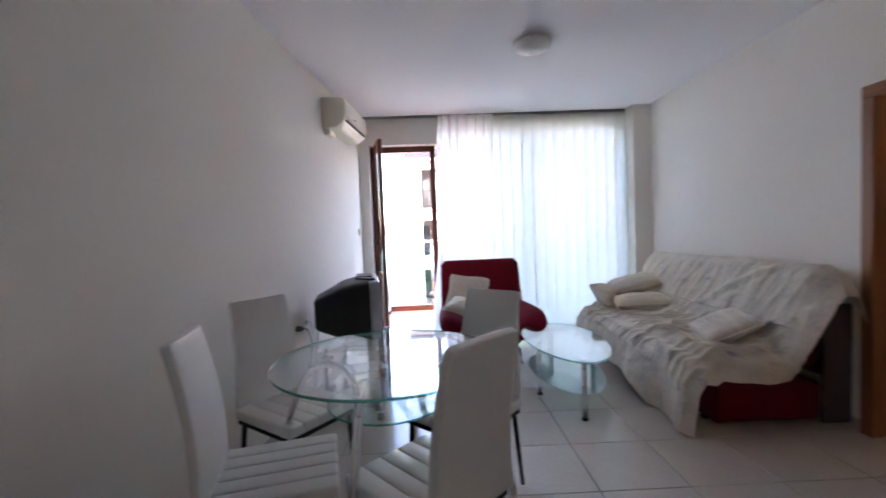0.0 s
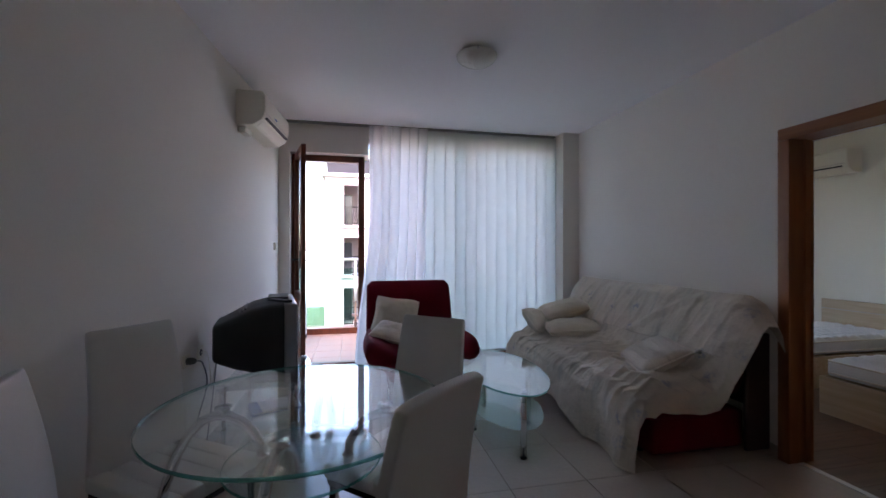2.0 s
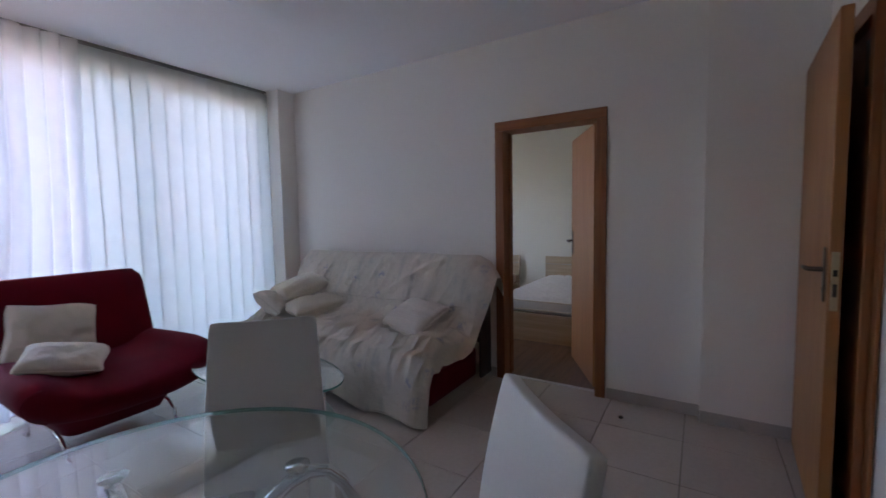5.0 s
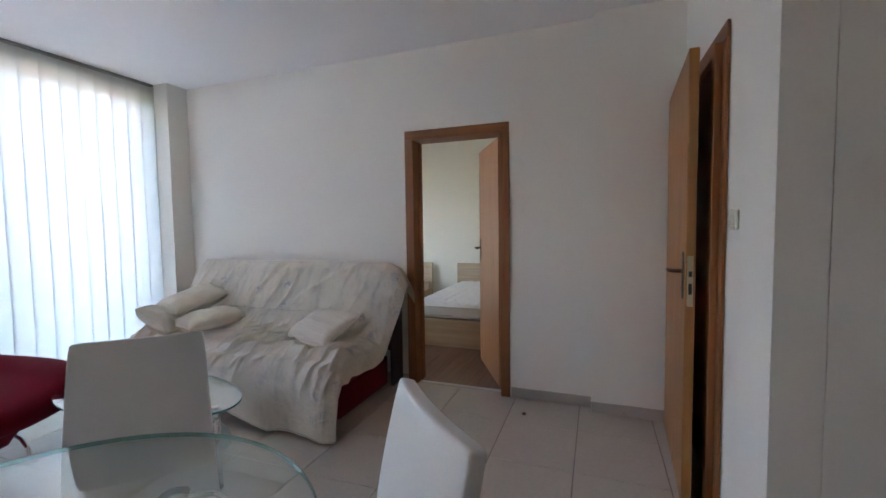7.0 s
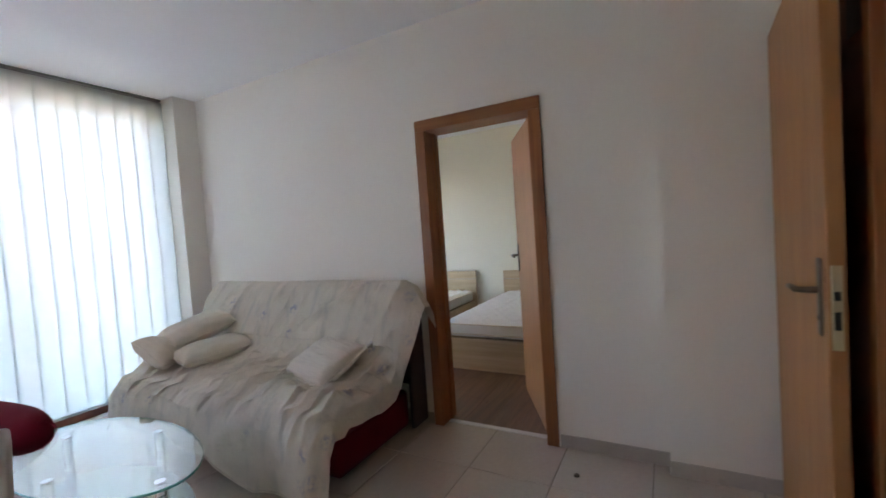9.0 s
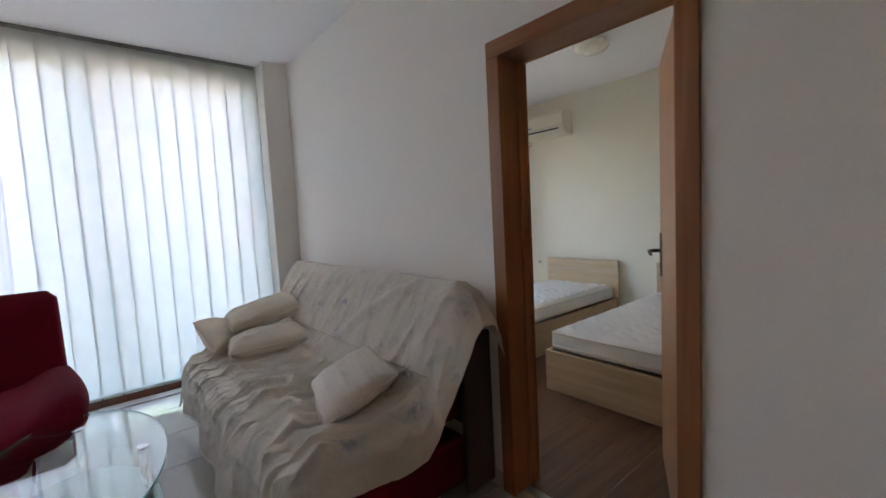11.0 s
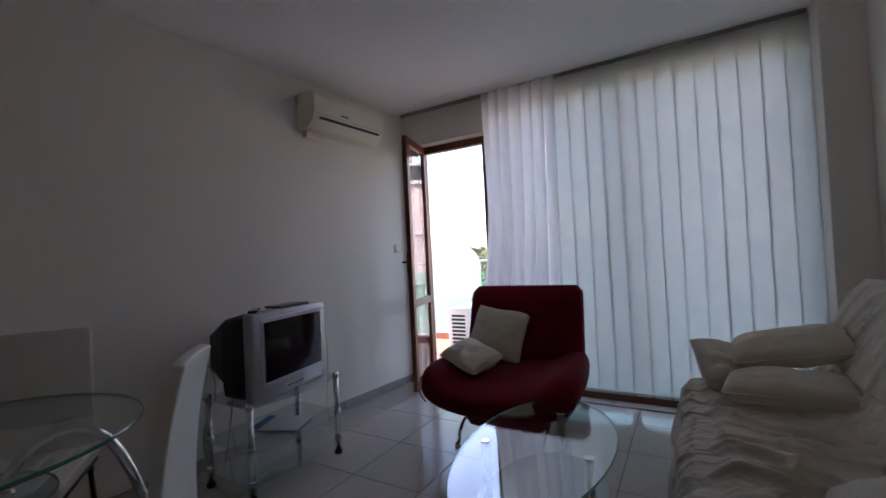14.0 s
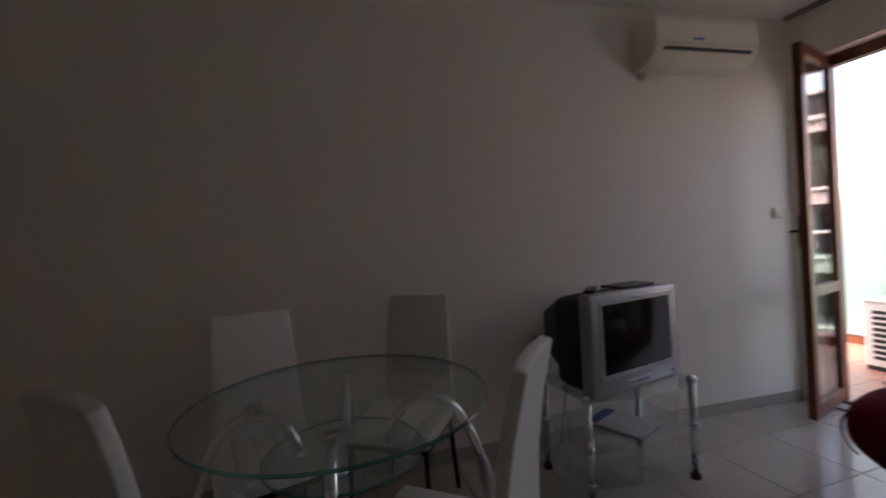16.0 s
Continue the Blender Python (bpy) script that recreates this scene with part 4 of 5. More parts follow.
part("screen", sheet(tube_face, 12, 10), SCREEN, tv, "dark glass tube", True)
bm = bmesh.new()
secs = [(-0.075, 0.31, 0.0, TH - 0.005), (-0.17, 0.305, 0.0, TH - 0.01), (-0.26, 0.285, 0.0, TH - 0.03), (-0.2601, 0.285, 0.07, TH - 0.03), (-0.34, 0.245, 0.085, TH - 0.07), (-0.43, 0.20, 0.115, TH - 0.115), (-0.464, 0.185, 0.13, TH - 0.128), (-0.474, 0.17, 0.145, TH - 0.14)]
rings = []
for x, w, z0, z1 in secs:
    ring = []
    for k in range(24):
        a = 2 * math.pi * k / 24
        ca, sa = math.cos(a), math.sin(a)
        e = 0.2
        ring.append(bm.verts.new((x, w * abs(ca) ** e * (1 if ca >= 0 else -1), (z0 + z1) / 2 + (z1 - z0) / 2 * abs(sa) ** e * (1 if sa >= 0 else -1))))
    rings.append(ring)
for a, b in zip(rings, rings[1:]):
    for j in range(24):
        bm.faces.new((a[j], a[(j + 1) % 24], b[(j + 1) % 24], b[j]))
bm.faces.new(rings[-1])
bmesh.ops.recalc_face_normals(bm, faces=bm.faces)
sh = part("shell", bm, TVBLACK, tv, "deep black tapered shell")
for k in range(7):
    part("vent_slot", box(-0.30 - k * 0.018, -0.15, TH - 0.046 - k * 0.014, -0.292 - k * 0.018, 0.15, TH - 0.036 - k * 0.014), DARK_PLASTIC, sh)
part("control_strip", box(0.0, -0.10, 0.02, 0.004, 0.10, 0.05, 0.002, 1), SILVER, tv)
for k in range(5):
    part("button", lathe([(0.006, 0), (0.006, 0.003), (0.004, 0.004)], 10, at=(0, 0, 0)), DARK_PLASTIC, tv).matrix_basis = pose(0.004, -0.06 + k * 0.03, 0.035, 0, 90, 0)
part("power_button", box(0.0, W2 - 0.06, 0.02, 0.006, W2 - 0.03, 0.045, 0.003, 1), SILVER, tv)
part("side_jack", lathe([(0.012, 0), (0.012, 0.02), (0.008, 0.022)], 12), DARK_PLASTIC, tv).matrix_basis = pose(-0.03, W2, 0.22, -90, 0, 0)
bx = thing("receiver_box", "flat black box lying on top of the television", "receiver", pose(-0.665, 3.70, 0.512 + TH - 0.001, 0, 0, 8))
part("body", box(-0.09, -0.13, 0.0, 0.04, 0.12, 0.015, 0.004, 2), DARK_PLASTIC, bx)
rc = thing("remote_control", "small black remote control lying on the television", "remote control", pose(-0.635, 3.42, 0.512 + TH + 0.001, 0, 0, 48))
part("body", box(-0.025, -0.09, 0.0, 0.025, 0.09, 0.016, 0.006, 3), DARK_PLASTIC, rc)
for i in range(3):
    for j in range(5):
        part("key", box(-0.017 + i * 0.013, -0.07 + j * 0.022, 0.016, -0.009 + i * 0.013, -0.058 + j * 0.022, 0.018), SILVER, rc)
bk = thing("brochure", "blue and white brochure lying on the middle glass shelf", "brochure", pose(-0.70, 3.62, 0.277, 0, 0, 22))
part("back_cover", box(-0.15, -0.11, 0.0, 0.15, 0.11, 0.004), BLUE, bk)
part("pages", box(-0.147, -0.107, 0.0045, 0.147, 0.107, 0.010), PAPER, bk)
part("front_cover", box(-0.15, -0.11, 0.0105, 0.15, 0.11, 0.0125), PAPER, bk, "pale glossy cover")
part("printed_band", box(-0.149, -0.109, 0.0127, -0.09, 0.109, 0.0131), BLUE, bk)


def socket(name, label, m, plugged=False):
    ob = thing(name, label, "socket", m)
    part("plate", box(-0.04, 0, -0.04, 0.04, 0.011, 0.04, 0.006, 2), WHITE_PLASTIC, ob)
    bm = lathe([(0.021, 0), (0.021, 0.001), (0.019, 0.0012)], 20)
    bm.transform(pose(0, 0.011, 0, -90, 0, 0))
    part("well", bm, DARK_PLASTIC if plugged else SKIRT, ob)
    return ob


# local y points out of the wall
socket("wall_socket", "white wall socket beside the television", SKEW @ pose(0, -2.06, 0.66, 0, 0, -90), True)
socket("wall_socket", "white wall socket beside the television", SKEW @ pose(0, -1.88, 0.67, 0, 0, -90), True)
pg = thing("power_plug", "grey plug in the wall socket with a hanging cable", "plug", SKEW @ pose(0.012, -2.06, 0.66, 0, 0, -90))
bm = lathe([(0.020, 0.0), (0.022, 0.015), (0.018, 0.04), (0.008, 0.05)], 16)
bm.transform(pose(0, 0, 0, -90, 0, 0))
part("body", bm, mat("grey_plug", (0.10, 0.10, 0.10), 0.5, var=0.1), pg, smooth=True)
def cable(pts, n=40):
    out = []
    P = [Vector(p) for p in pts]
    P = [P[0]] + P + [P[-1]]
    for i in range(1, len(P) - 2):
        for k in range(n // (len(P) - 3)):
            t = k / (n // (len(P) - 3))
            a, b, c, d = P[i - 1], P[i], P[i + 1], P[i + 2]
            out.append(0.5 * ((2 * b) + (c - a) * t + (2 * a - 5 * b + 4 * c - d) * t * t + (3 * b - a - 3 * c + d) * t ** 3))
    return out + [P[-2]]
CABLE = mat("grey_cable", (0.22, 0.22, 0.22), 0.5, var=0.1)
cb = thing("power_cable", "thin grey cable hanging from the socket to the television", "cable")
part("lead", tube(cable([(wx(3.39) + 0.06, 3.39, 0.66), (wx(3.4) + 0.09, 3.41, 0.64), (wx(3.4) + 0.11, 3.42, 0.50), (wx(3.4) + 0.06, 3.37, 0.25), (wx(3.4) + 0.05, 3.40, 0.05), (wx(3.4) + 0.07, 3.48, 0.012), (wx(3.4) + 0.10, 3.52, 0.30), (-1.03, 3.55, 0.66)]), 0.004, 6), CABLE, cb, smooth=True)
cb = thing("antenna_cable", "white aerial cable looped behind the television", "cable")
part("lead", tube(cable([(wx(3.57) + 0.012, 3.57, 0.67), (wx(3.57) + 0.05, 3.57, 0.665), (wx(3.57) + 0.08, 3.53, 0.55), (wx(3.57) + 0.09, 3.52, 0.45), (wx(3.57) + 0.10, 3.56, 0.58), (-1.03, 3.60, 0.68)]), 0.003, 6), WHITE_PLASTIC, cb, smooth=True)
cb = thing("side_cable", "thin white cable hanging from the side of the television", "cable")
part("lead", tube(cable([(-0.66, 3.945, 0.74), (-0.655, 3.975, 0.70), (-0.66, 3.98, 0.55), (-0.68, 3.975, 0.30), (-0.72, 3.98, 0.02)]), 0.003, 6), WHITE_PLASTIC, cb, smooth=True)

# ---------------------------------------------------------------- armchair
ac = thing("armchair", "dark red microfibre armchair with rolled seat sides on bent chrome feet", "armchair", pose(0.40, 4.735, 0, 0, 0, 2))
def loft(sections, closed_ends=True, bm=None):
    bm = bm or bmesh.new()
    rings = [[bm.verts.new(p) for p in s] for s in sections]
    n = len(rings[0])
    for a, b in zip(rings, rings[1:]):
        for j in range(n):
            bm.faces.new((a[j], a[(j + 1) % n], b[(j + 1) % n], b[j]))
    if closed_ends:
        bm.faces.new(rings[0][::-1])
        bm.faces.new(rings[-1])
    bmesh.ops.recalc_face_normals(bm, faces=bm.faces)
    return bm
def rounded(cx, cz, hw, hz, e=0.45, n=28):
    pts = []
    for k in range(n):
        a = 2 * math.pi * k / n
        c, s = math.cos(a), math.sin(a)
        pts.append((cx + hw * abs(c) ** e * (1 if c >= 0 else -1), cz + hz * abs(s) ** e * (1 if s >= 0 else -1)))
    return pts
# back: sections stacked upward, each an outline in x and y
secs = []
for k in range(15):
    v = k / 14
    z = 0.36 + 0.635 * v
    yc = 0.20 + 0.17 * v
    hw = (0.455 - 0.015 * v) * (1 - 0.10 * smoothstep(0.9, 1.0, v) ** 2)
    th = 0.085 * (1 - 0.45 * smoothstep(0.85, 1.0, v))
    secs.append([(x, y, z) for x, y in rounded(0, yc, hw, th, 0.42)])
part("backrest", loft(secs), RED, ac, "", True)
# seat: one saddle-shaped block, dished in the middle, its sides raised and rolled outward, its nose rounded
HALF = [(0.0, 0.468), (0.16, 0.468), (0.29, 0.488), (0.39, 0.528), (0.47, 0.542), (0.535, 0.52), (0.562, 0.46), (0.548, 0.40), (0.49, 0.345), (0.40, 0.305), (0.22, 0.275), (0.0, 0.27)]
ring0 = cable([(x, 0, z) for x, z in HALF], 66)
ring0 = ring0 + [Vector((-p.x, 0, p.z)) for p in ring0[-2:0:-1]]
secs = []
for k in range(33):
    v = k / 32
    nose = math.sqrt(max(0.0, 1 - ((v - 0.74) / 0.262) ** 2)) if v > 0.74 else 1.0
    wide = 0.90 + 0.10 * math.sin(min(1.0, v / 0.62) * math.pi / 2) - 0.03 * smoothstep(0.6, 1.0, v)
    y = 0.22 - 0.83 * (0.5 * v + 0.5 * (v * 0.74 + 0.26 * math.sin(v * math.pi / 2)))
    zc = 0.40 - 0.035 * smoothstep(0.55, 1.0, v)
    secs.append([(0.012 + p.x * 0.93 * wide * (0.80 + 0.20 * nose), y + 0.05 * (abs(p.x) / 0.56) ** 2 * smoothstep(0.7, 1, v), zc + (p.z - 0.40) * (0.10 + 0.90 * nose)) for p in ring0])
st = part("seat", loft(secs), RED, ac, "thick red dished seat", True)
for sx in (-1, 1):
    seam = [(0.012 + sx * (0.40 + 0.105 * math.sin(a)), -0.545 - 0.02 * math.cos(a) + 0.05 * abs(math.sin(a)), 0.415 - 0.085 * math.cos(a)) for a in [k / 14 * 2.6 + 0.25 for k in range(15)]]
    part("seam", tube(seam, 0.004, 6), RED, st, "stitched roll seam", True)
# base: tapers from the full seat down to a narrow plinth
secs = []
for k in range(11):
    v = k / 10
    z = 0.115 + 0.20 * v
    secs.append([(x, y, z) for x, y in rounded(0, -0.045 - 0.02 * v, 0.265 + 0.145 * v ** 1.3, 0.255 + 0.13 * v ** 1.3, 0.3, 36)])
part("base", loft(secs), RED, ac, "narrow upholstered base", True)
for sx in (-0.29, 0.29):
    part("foot", tube([(sx, -0.20, 0.14), (sx, -0.28, 0.12), (sx, -0.335, 0.07), (sx, -0.34, 0.03), (sx, -0.36, 0.013), (sx, -0.40, 0.012)], 0.012, 10), CHROME, ac, "bent chrome foot", True)
    part("foot", tube([(sx, 0.18, 0.14), (sx, 0.24, 0.10), (sx, 0.25, 0.012), (sx, 0.29, 0.012)], 0.012, 10), CHROME, ac, "bent chrome foot", True)
def lay(centre, along_x, along_y):
    """A pose from a centre and the directions of the local x and y axes."""
    a = Vector(along_x).normalized()
    n = a.cross(Vector(along_y)).normalized()
    b = n.cross(a)
    return Matrix(((a.x, b.x, n.x, centre[0]), (a.y, b.y, n.y, centre[1]), (a.z, b.z, n.z, centre[2]), (0, 0, 0, 1)))


pillow("cushion", "cream square cushion leaning on the armchair back", 0.47, 0.40, 0.15, lay((0.235, 4.862, 0.655), (0.435, -0.05, -0.07), (0.05, 0.12, 0.29)), 3, group="cushions")
pillow("cushion", "cream cushion lying tilted on the red seat", 0.41, 0.29, 0.13, pose(0.18, 4.50, 0.565, 17, 10, -24), 8, group="cushions")

# ---------------------------------------------------------------- coffee table
ct = thing("coffee_table", "oval glass coffee table with a frosted lower shelf and chrome legs", "coffee table", pose(0.905, 3.66, 0))
def oval(sx, sy, q=0.10):
    return lambda a: (sx * math.cos(a) * (1 + q * math.sin(a)), sy * math.sin(a))
o1 = oval(0.31, 0.60)
pts = [o1(2 * math.pi * k / 80) for k in range(80)]
top = part("tabletop", slab([(x * 0.995, y * 0.995) for x, y in pts], 0.415, 0.425), TABLE_GLASS, ct)
rim(0, 0.415, 0.425, GLASS_EDGE, top, fn=o1)
o2 = oval(0.27, 0.50)
sh = part("lower_shelf", slab([(x, y - 0.02) for x, y in [o2(2 * math.pi * k / 80) for k in range(80)]], 0.175, 0.183), FROST, ct, "frosted pale green glass shelf")
for x, y in ((-0.22, -0.045), (-0.03, -0.52), (0.0, 0.40), (0.22, -0.02)):
    lg = part("leg", tube([(x, y, 0.02), (x, y, 0.4145)], 0.021, 14), CHROME, ct, "round chrome leg", True)
    part("foot", lathe([(0.021, 0.0), (0.023, 0.01), (0.019, 0.02)], 14, at=(x, y, 0)), DARK_PLASTIC, lg)
    part("glass_disc", lathe([(0.022, 0.4252), (0.022, 0.4275), (0.02, 0.428)], 16, at=(x, y, 0)), CHROME, lg)

# ---------------------------------------------------------------- sofa, throw, cushions
so = thing("sofa", "red click-clack sofa bed standing along the wall under a throw", "sofa")
SY_0, SY_1 = 2.90, 4.85
secs = []
for k in range(21):
    v = k / 20
    y = SY_0 + (SY_1 - SY_0) * v
    f = 1 - 0.12 * (1 - min(1, math.sin(math.pi * v) * 6))
    secs.append([(x, y, z) for x, z in rounded(1.83, 0.35, 0.31 * f, 0.09 * f, 0.4)])
part("seat", loft(secs), RED, so, "", True)
secs = []
for k in range(21):
    v = k / 20
    y = SY_0 + (SY_1 - SY_0) * v
    f = 1 - 0.08 * (1 - min(1, math.sin(math.pi * v) * 6))
    ring = []
    for a, b in rounded(0, 0, 0.08 * f, 0.31 * f, 0.45):
        an = radians(16)
        ring.append((2.275 + a * math.cos(an) + b * math.sin(an), y, 0.68 - a * math.sin(an) + b * math.cos(an)))
    secs.append(ring)
part("backrest", loft(secs), RED, so, "", True)
part("base", box(1.64, SY_0 + 0.03, 0.03, 2.34, SY_1 - 0.12, 0.28, 0.03, 3), RED, so)
# near board runs on to the wall, its dark colour filling in for shade there
part("end_board", box(2.27, SY_0 - 0.05, 0.04, 2.455, SY_0 - 0.02, 0.79, 0.012, 2), SOFABASE, so, "dark frame board")
part("end_board", box(2.29, SY_1 + 0.005, 0.10, 2.40, SY_1 + 0.03, 0.74, 0.012, 2), SOFABASE, so, "dark frame board")
part("back_rail", box(2.37, SY_0 - 0.02, 0.30, 2.40, SY_1 + 0.005, 0.88, 0.008, 2), SOFABASE, so, "dark frame board")
for x in (1.68, 2.22):
    for y in (SY_0 + 0.2, SY_1 - 0.2):
        part("foot", lathe([(0.025, 0.0), (0.028, 0.015), (0.025, 0.03)], 14, at=(x, y, 0)), DARK_PLASTIC, so)

PROF = [(2.405, 0.86), (2.40, 0.96), (2.365, 1.022), (2.30, 1.03), (2.245, 0.97), (2.19, 0.86), (2.13, 0.70), (2.075, 0.56), (2.02, 0.492), (1.92, 0.475), (1.78, 0.478), (1.62, 0.475), (1.52, 0.455), (1.465, 0.40), (1.445, 0.32), (1.435, 0.20)]
def along(v):
    d = [0.0]
    for (a, b), (c, e) in zip(PROF, PROF[1:]):
        d.append(d[-1] + math.hypot(c - a, e - b))
    s = v * d[-1]
    for k in range(len(PROF) - 1):
        if s <= d[k + 1] or k == len(PROF) - 2:
            t = (s - d[k]) / (d[k + 1] - d[k])
            return PROF[k][0] + t * (PROF[k + 1][0] - PROF[k][0]), PROF[k][1] + t * (PROF[k + 1][1] - PROF[k][1])
def throw(u, v):
    x, z = along(v)
    top, front = 1 - smoothstep(0.22, 0.55, v), smoothstep(0.74, 0.95, v)
    length = 2.045 + 0.25 * top + 0.19 * (1 - top) * (1 - front) + 0.05 * front + 0.012 * math.sin(v * 13)
    run = u * length                     # length of cloth from the far end
    y = 4.90 - run
    over = max(0.0, run - 2.015)          # what hangs past the near end
    far = max(0.0, 0.08 - run)
    fold = noise.noise(Vector((run * 1.6 + v * 2.4, v * 3.2 - run * 0.9, 0.3)))
    fine = noise.noise(Vector((run * 7 - v * 6, v * 14 + run * 3, 5.1)))
    seat = smoothstep(0.38, 0.5, v) * (1 - smoothstep(0.80, 0.92, v))
    back = smoothstep(0.12, 0.2, v) * (1 - smoothstep(0.36, 0.46, v))
    # soft rounded folds that run slantwise over the seat, and longer ones down the back
    ridge = math.exp(-(noise.noise(Vector((run * 6.5 + v * 4.5, v * 3.0 - run * 0.8, 9.0))) / 0.13) ** 2)
    crease = math.exp(-(noise.noise(Vector((run * 14.0 + v * 9.0, v * 5.5 - run * 1.6, 4.0))) / 0.15) ** 2)
    pucker = math.exp(-(noise.noise(Vector((run * 27.0 + v * 13.0, v * 11.0, 2.0))) / 0.16) ** 2)
    diag = (1 - min(1.0, abs((run - 1.15) - (0.40 - v) * 2.6 + 0.05 * fold) / 0.09)) * back
    flat = 1 - 0.9 * smoothstep(0.0, 0.10, over)
    ridge, crease = ridge * flat, crease * flat
    lift = 0.024 * fold + 0.007 * fine + (0.040 * seat + 0.014 * back) * ridge + (0.017 * seat + 0.004 * back) * crease + (0.004 * seat + 0.001 * back) * pucker + 0.022 * max(0.0, diag)
    nx, nz = (-0.85, 0.5) if v < 0.42 else ((0.0, 1.0) if v < 0.78 else (-1.0, 0.1))
    x += nx * (lift + 0.016)
    z += nz * (lift + 0.016)
    hang = smoothstep(0.80, 1.0, v)
    if hang > 0:
        z -= hang * (0.02 + 0.23 * smoothstep(0.55, 1.95, run) ** 1.9 + 0.018 * math.sin(run * 8) + 0.02 * fold)
        x += hang * ((0.02 + 0.02 * smoothstep(1.3, 2.0, run)) * math.sin(run * 12 + 1.5 * fold) - 0.02 + 0.05 * smoothstep(1.95, 2.2, run))
    if over > 0:
        k = smoothstep(0.0, 0.08, over)
        y = 2.885 - 0.05 * k - over * (0.32 * top + 0.12) + 0.004 * math.sin(v * 11) * k
        z -= over * (0.75 - 0.15 * top) * (1 - 0.6 * hang)
        x += 0.014 * k * math.sin(over * 9 + v * 8)
    z -= far * 1.0
    return (min(x, 2.445), y, max(0.014 + 0.008 * (1 + math.sin(run * 20)), z))
th = thing("sofa_throw", "crumpled cream throw with faint sprigs spread over the sofa", "throw")
cl = part("cloth", sheet(throw, 300, 240), THROW, th, smooth=True)
hem = []
for k in range(121):
    hem.append(Vector(throw(k / 120, 1.0)) + Vector((-0.002, 0, 0)))
part("hem", tube(hem, 0.005, 6), THROW, th, "stitched hem", True)
so_mod = cl.modifiers.new("thickness", "SOLIDIFY")
so_mod.thickness, so_mod.offset = 0.004, 1.0
pillow("cushion", "cream cushion resting on another at the window end of the sofa", 0.51, 0.29, 0.16, pose(1.915, 4.56, 0.725, 14, -12, -8), 21, group="cushions")
pillow("cushion", "cream cushion lying flat at the window end of the sofa", 0.53, 0.30, 0.16, pose(1.875, 4.33, 0.58, 3, -3, -12), 25, group="cushions")
pillow("cushion", "cream cushion standing on edge at the sofa end", 0.38, 0.33, 0.17, pose(1.69, 4.61, 0.595, 34, 12, 24), 29, group="cushions")
pillow("cushion", "striped cream cushion with a fringed edge leaning on the throw", 0.50, 0.39, 0.14, lay((1.925, 3.265, 0.58), (-0.126, -0.46, -0.01), (0.285, -0.135, 0.145)), 33, STRIPED, fringe=True, group="cushions")

# ---------------------------------------------------------------- fixtures
def split_unit(name, label, m, length):
    ob = thing(name, label, "air conditioner", m)
    # local: x along the wall, y out of it
    prof = [(0.0, 0.0), (0.13, 0.005), (0.20, 0.05), (0.225, 0.12), (0.225, 0.24), (0.20, 0.275), (0.0, 0.28)]
    bm = bmesh.new()
    ends = []
    for x in (-length / 2, length / 2):
        ends.append([bm.verts.new((x, y, z)) for y, z in prof])
    n = len(prof)
    for j in range(n):
        bm.faces.new((ends[0][j], ends[0][(j + 1) % n], ends[1][(j + 1) % n], ends[1][j]))
    bm.faces.new(ends[0][::-1])
    bm.faces.new(ends[1])
    bmesh.ops.recalc_face_normals(bm, faces=bm.faces)
    bmesh.ops.bevel(bm, geom=bm.edges[:], offset=0.012, segments=3, affect="EDGES", profile=0.5)
    part("housing", bm, WHITE_PLASTIC, ob, "", True)
    part("air_slot", box(-length / 2 + 0.06, 0.205, 0.064, length / 2 - 0.06, 0.2275, 0.079, 0.002, 1), DARK_PLASTIC, ob, "dark outlet slot")
    bm = box(-length / 2 + 0.06, -0.005, -0.006, length / 2 - 0.06, 0.06, 0.002, 0.002, 1)
    bm.transform(pose(0, 0.15, 0.02, 38, 0, 0))
    part("flap", bm, WHITE_PLASTIC, ob)
    part("front_seam", box(-length / 2 + 0.02, 0.224, 0.10, length / 2 - 0.02, 0.2262, 0.103), SKIRT, ob)
    part("badge", box(0.04, 0.225, 0.125, 0.12, 0.227, 0.14, 0.001, 1), BLUE, ob)
    part("pipe_cover", box(length / 2 - 0.2, 0.0, -0.045, length / 2 - 0.05, 0.06, 0.002, 0.008, 2), WHITE_PLASTIC, ob)
    return ob


split_unit("air_conditioner", "cream wall-mounted split air conditioner high on the wall", SKEW @ pose(0.002, -0.90, 2.305, 0, 0, -90), 0.76)
split_unit("air_conditioner", "cream wall-mounted split air conditioner in the bedroom", pose(BXE - 0.002, 4.78, 2.24, 0, 0, 90), 0.82)


def ceiling_lamp(x, y):
    ob = thing("ceiling_lamp", "round opal glass ceiling lamp, switched off", "ceiling lamp", pose(x, y, H))
    part("mount", lathe([(0.10, -0.001), (0.105, -0.012), (0.095, -0.022)], 32), WHITE_PLASTIC, ob, smooth=True)
    prof = [(0.140, -0.022)] + [(0.145 * math.cos(a), -0.026 - 0.075 * math.sin(a)) for a in [k / 12 * math.pi / 2 for k in range(12)]] + [(0.008, -0.101)]
    part("shade", lathe(prof, 40), OPAL, ob, "opal glass bowl", True)
    for k in range(3):
        a = k * 2.094 + 0.3
        part("clip", box(-0.008, -0.004, -0.02, 0.008, 0.004, 0.0, 0.002, 1), STEEL, ob).matrix_basis = pose(0.145 * math.cos(a), 0.145 * math.sin(a), -0.02, 0, 0, math.degrees(a) + 90)


ceiling_lamp(0.67, 3.50)
ceiling_lamp(4.39, 3.41)


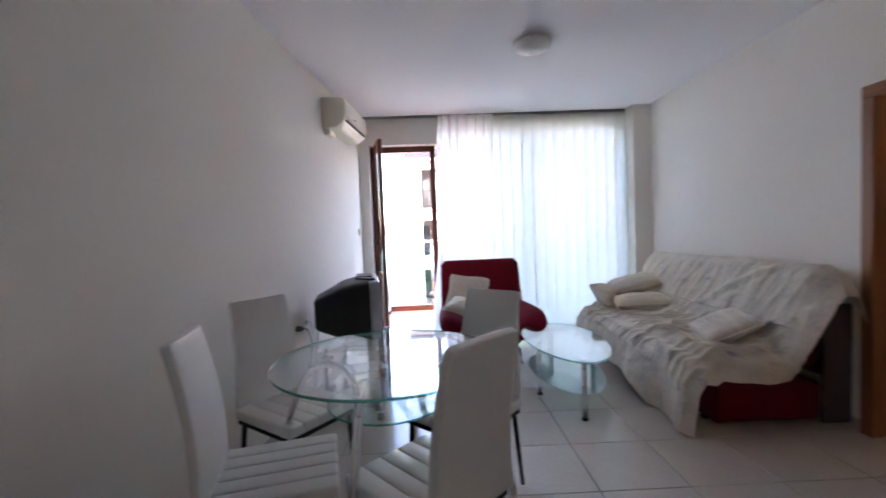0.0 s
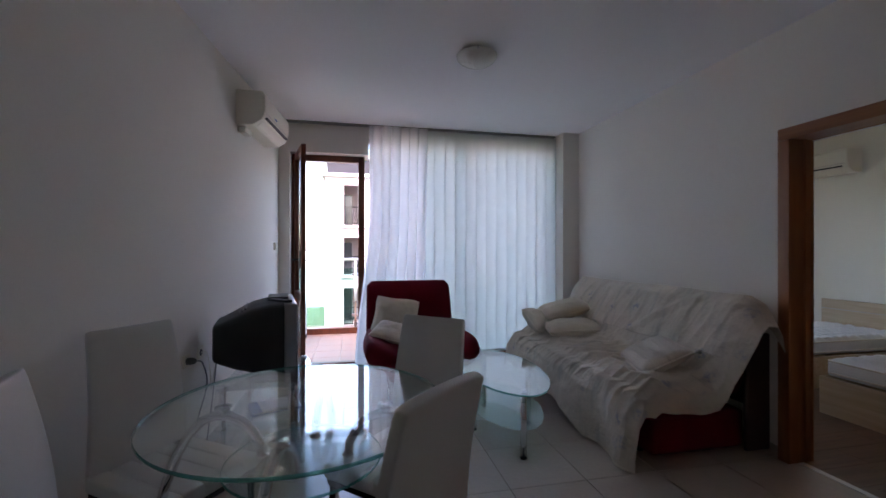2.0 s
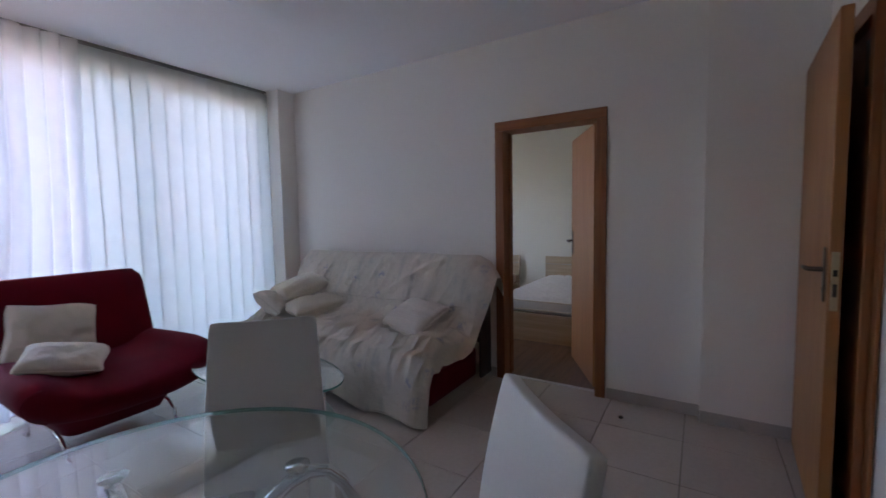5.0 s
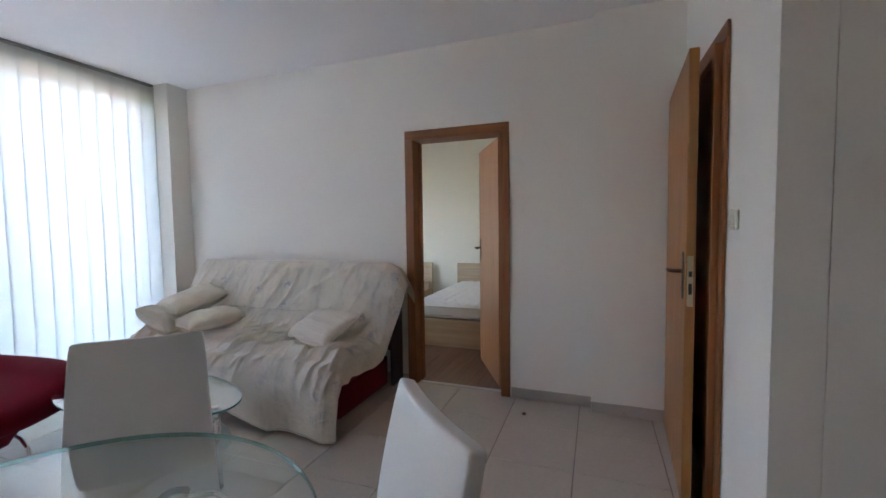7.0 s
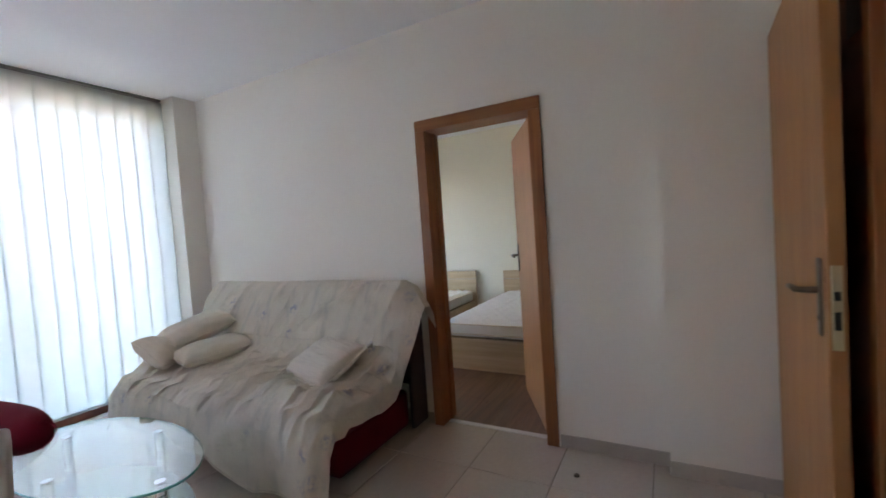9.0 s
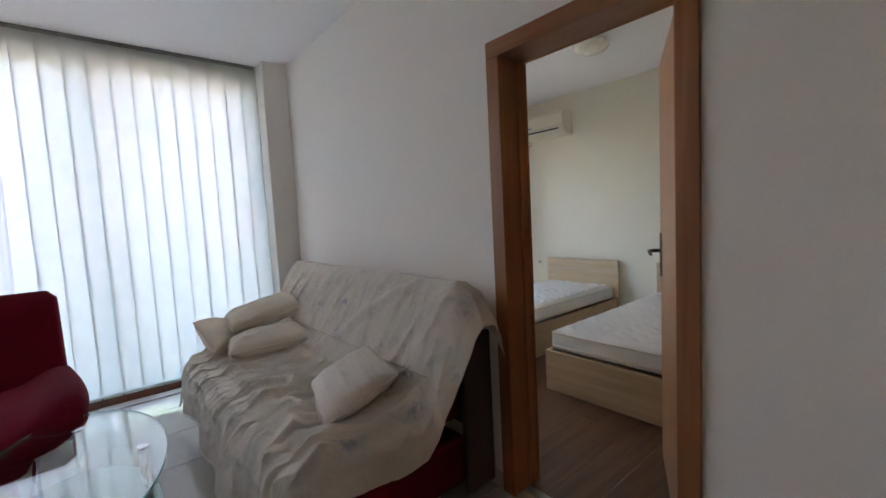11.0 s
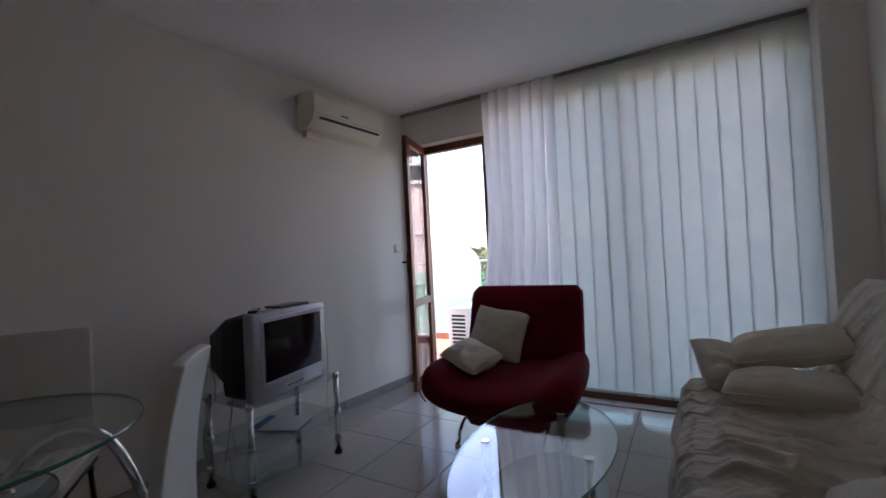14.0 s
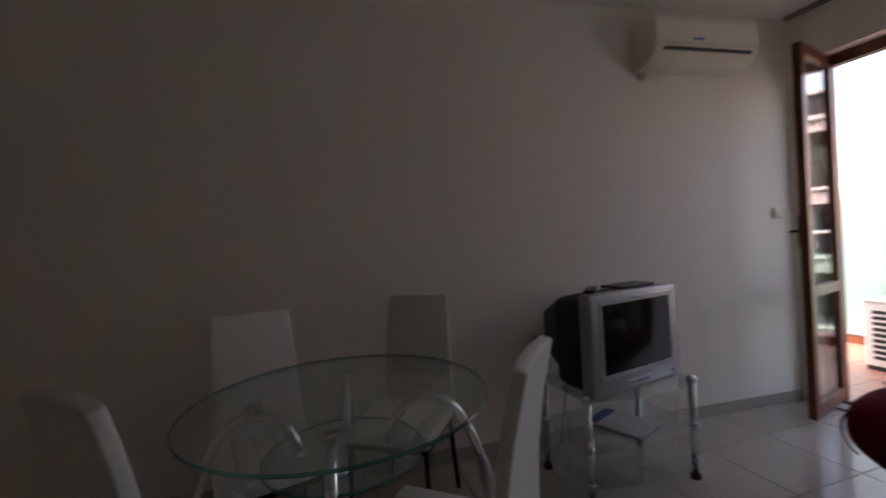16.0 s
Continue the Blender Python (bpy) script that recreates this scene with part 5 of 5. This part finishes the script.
def switch(m, label):
    ob = thing("light_switch", label, "switch", m)
    part("plate", box(-0.042, 0, -0.042, 0.042, 0.016, 0.042, 0.009, 3), WHITE_PLASTIC, ob)
    bm = box(-0.026, 0.012, -0.03, 0.026, 0.021, 0.03, 0.004, 2)
    bm.transform(pose(0, 0, 0, 4, 0, 0))
    part("rocker", bm, WHITE_PLASTIC, ob)


switch(pose(1.31, YH, 1.335, 0, 0, 0), "cream light switch beside the hall door")
switch(SKEW @ pose(0, -0.16, 1.36, 0, 0, -90), "small white switch beside the balcony door")
socket("wall_socket", "white bedroom wall socket beside a headboard", pose(BXE, 4.92, 0.66, 0, 0, 90))

# ---------------------------------------------------------------- bedroom
def bed(y0, y1, label):
    ob = thing("bed", label, "bed", pose(0, 0, 0), group="twin beds")
    X0, X1 = 3.56, 5.52
    part("foot_board", box(X0, y0, 0.0, X0 + 0.022, y1, 0.30, 0.003, 1), PLAINWOOD_X, ob, "pale oak board")
    part("side_board", box(X0 + 0.0225, y0, 0.0, X1, y0 + 0.022, 0.30, 0.003, 1), PLAINWOOD, ob, "pale oak board")
    part("side_board", box(X0 + 0.0225, y1 - 0.022, 0.0, X1, y1, 0.30, 0.003, 1), PLAINWOOD, ob, "pale oak board")
    hb = part("headboard", box(X1, y0 - 0.02, 0.0, X1 + 0.03, y1 + 0.02, 0.735, 0.004, 1), PLAINWOOD_X, ob, "pale oak headboard")
    part("groove", box(X1 - 0.002, y0 - 0.018, 0.615, X1 + 0.001, y1 + 0.018, 0.622), SKIRT, hb)
    return ob


def mattress(y0, y1):
    ob = thing("mattress", "bare white quilted mattress lying in the bed frame", "mattress", group="bare mattresses")
    X0, X1 = 3.59, 5.505
    bm = box(X0, y0, 0.305, X1, y1, 0.44, 0.03, 3)
    part("side_band", bm, MATTRESS, ob, "", True)
    def quilt(u, v):
        a, b = u * (X1 - X0 - 0.03), v * (y1 - y0 - 0.03)
        w = abs(math.sin((a + 0.03 * math.sin(b * 40)) * 28)) ** 0.5 * abs(math.sin((b + 0.02 * math.sin(a * 40)) * 28)) ** 0.5
        e = min(1, min(u, 1 - u) * 30, min(v, 1 - v) * 18)
        return (X0 + 0.015 + a, y0 + 0.015 + b, 0.432 + 0.02 * e ** 0.5 + 0.021 * w * e)
    part("quilted_top", sheet(quilt, 120, 60), MATTRESS, ob, "quilted top", True)
    for z in (0.335, 0.43):
        pts = [(X0, y0 + 0.03), (X0 + 0.01, y0 + 0.01), (X0 + 0.03, y0), (X1 - 0.03, y0), (X1, y0 + 0.03), (X1, y1 - 0.03), (X1 - 0.03, y1), (X0 + 0.03, y1), (X0 + 0.01, y1 - 0.01), (X0, y1 - 0.03), (X0, y0 + 0.03)]
        part("piping", tube([(x, y, z) for x, y in pts], 0.006, 6, ends=False), CREAM, ob, "", True)
    return ob


bed(2.45, 3.36, "pale oak bed frame near the bedroom door")
mattress(2.48, 3.33)
bed(3.82, 4.73, "pale oak bed frame near the bedroom window")
mattress(3.85, 4.70)

bp = thing("floor_stopper", "small dark rubber door stop on the floor tiles", "door stop", pose(2.20, 1.80, 0.0))
part("body", lathe([(0.014, 0.0), (0.013, 0.008), (0.008, 0.012)], 14), BARK, bp, smooth=True)

# ---------------------------------------------------------------- floor pieces
PITCH, JOINT = 0.465, 0.0022
tile_mesh = {}
def tile_at(x0, y0, x1, y1):
    key = (round(x1 - x0, 4), round(y1 - y0, 4))
    if key not in tile_mesh:
        bm = box(0, 0, -0.006, key[0], key[1], 0.0, 0.0014, 1)
        me = bpy.data.meshes.new("tile")
        bm.to_mesh(me)
        bm.free()
        me.materials.append(TILE)
        tile_mesh[key] = me
    ob = new("tile", tile_mesh[key])
    ob.location = (x0, y0, 0)
    ob.parent = floor


XLINE, YLINE = 0.67, 2.37
for i in range(-5, 5):
    for j in range(-11, 8):
        x0, x1 = max(XLINE + i * PITCH, XL) + JOINT, min(XLINE + (i + 1) * PITCH, XR + 0.06) - JOINT
        y0, y1 = max(YLINE + j * PITCH, YB) + JOINT, min(YLINE + (j + 1) * PITCH, YW) - JOINT
        if x1 - x0 > 0.02 and y1 - y0 > 0.02:
            tile_at(x0, y0, x1, y1)
plank_mesh = {}
for j in range(22):
    for i in range(-1, 4):
        x0 = max(XR + 0.10, XR + 0.10 + i * 1.2 + (j % 3) * 0.4)
        x1 = min(BXE, XR + 0.10 + (i + 1) * 1.2 + (j % 3) * 0.4)
        y0 = BY0 + j * 0.192
        if x1 - x0 < 0.05 or y0 + 0.19 > BY1:
            continue
        key = round(x1 - x0, 3)
        if key not in plank_mesh:
            bm = box(0.0006, 0.0006, -0.012, key - 0.0006, 0.1914, 0.0, 0.0008, 1)
            me = bpy.data.meshes.new("plank")
            bm.to_mesh(me)
            bm.free()
            me.materials.append(LAMINATE)
            plank_mesh[key] = me
        ob = new("plank", plank_mesh[key])
        ob.location = (x0, y0, 0)
        ob.parent = floor_bed
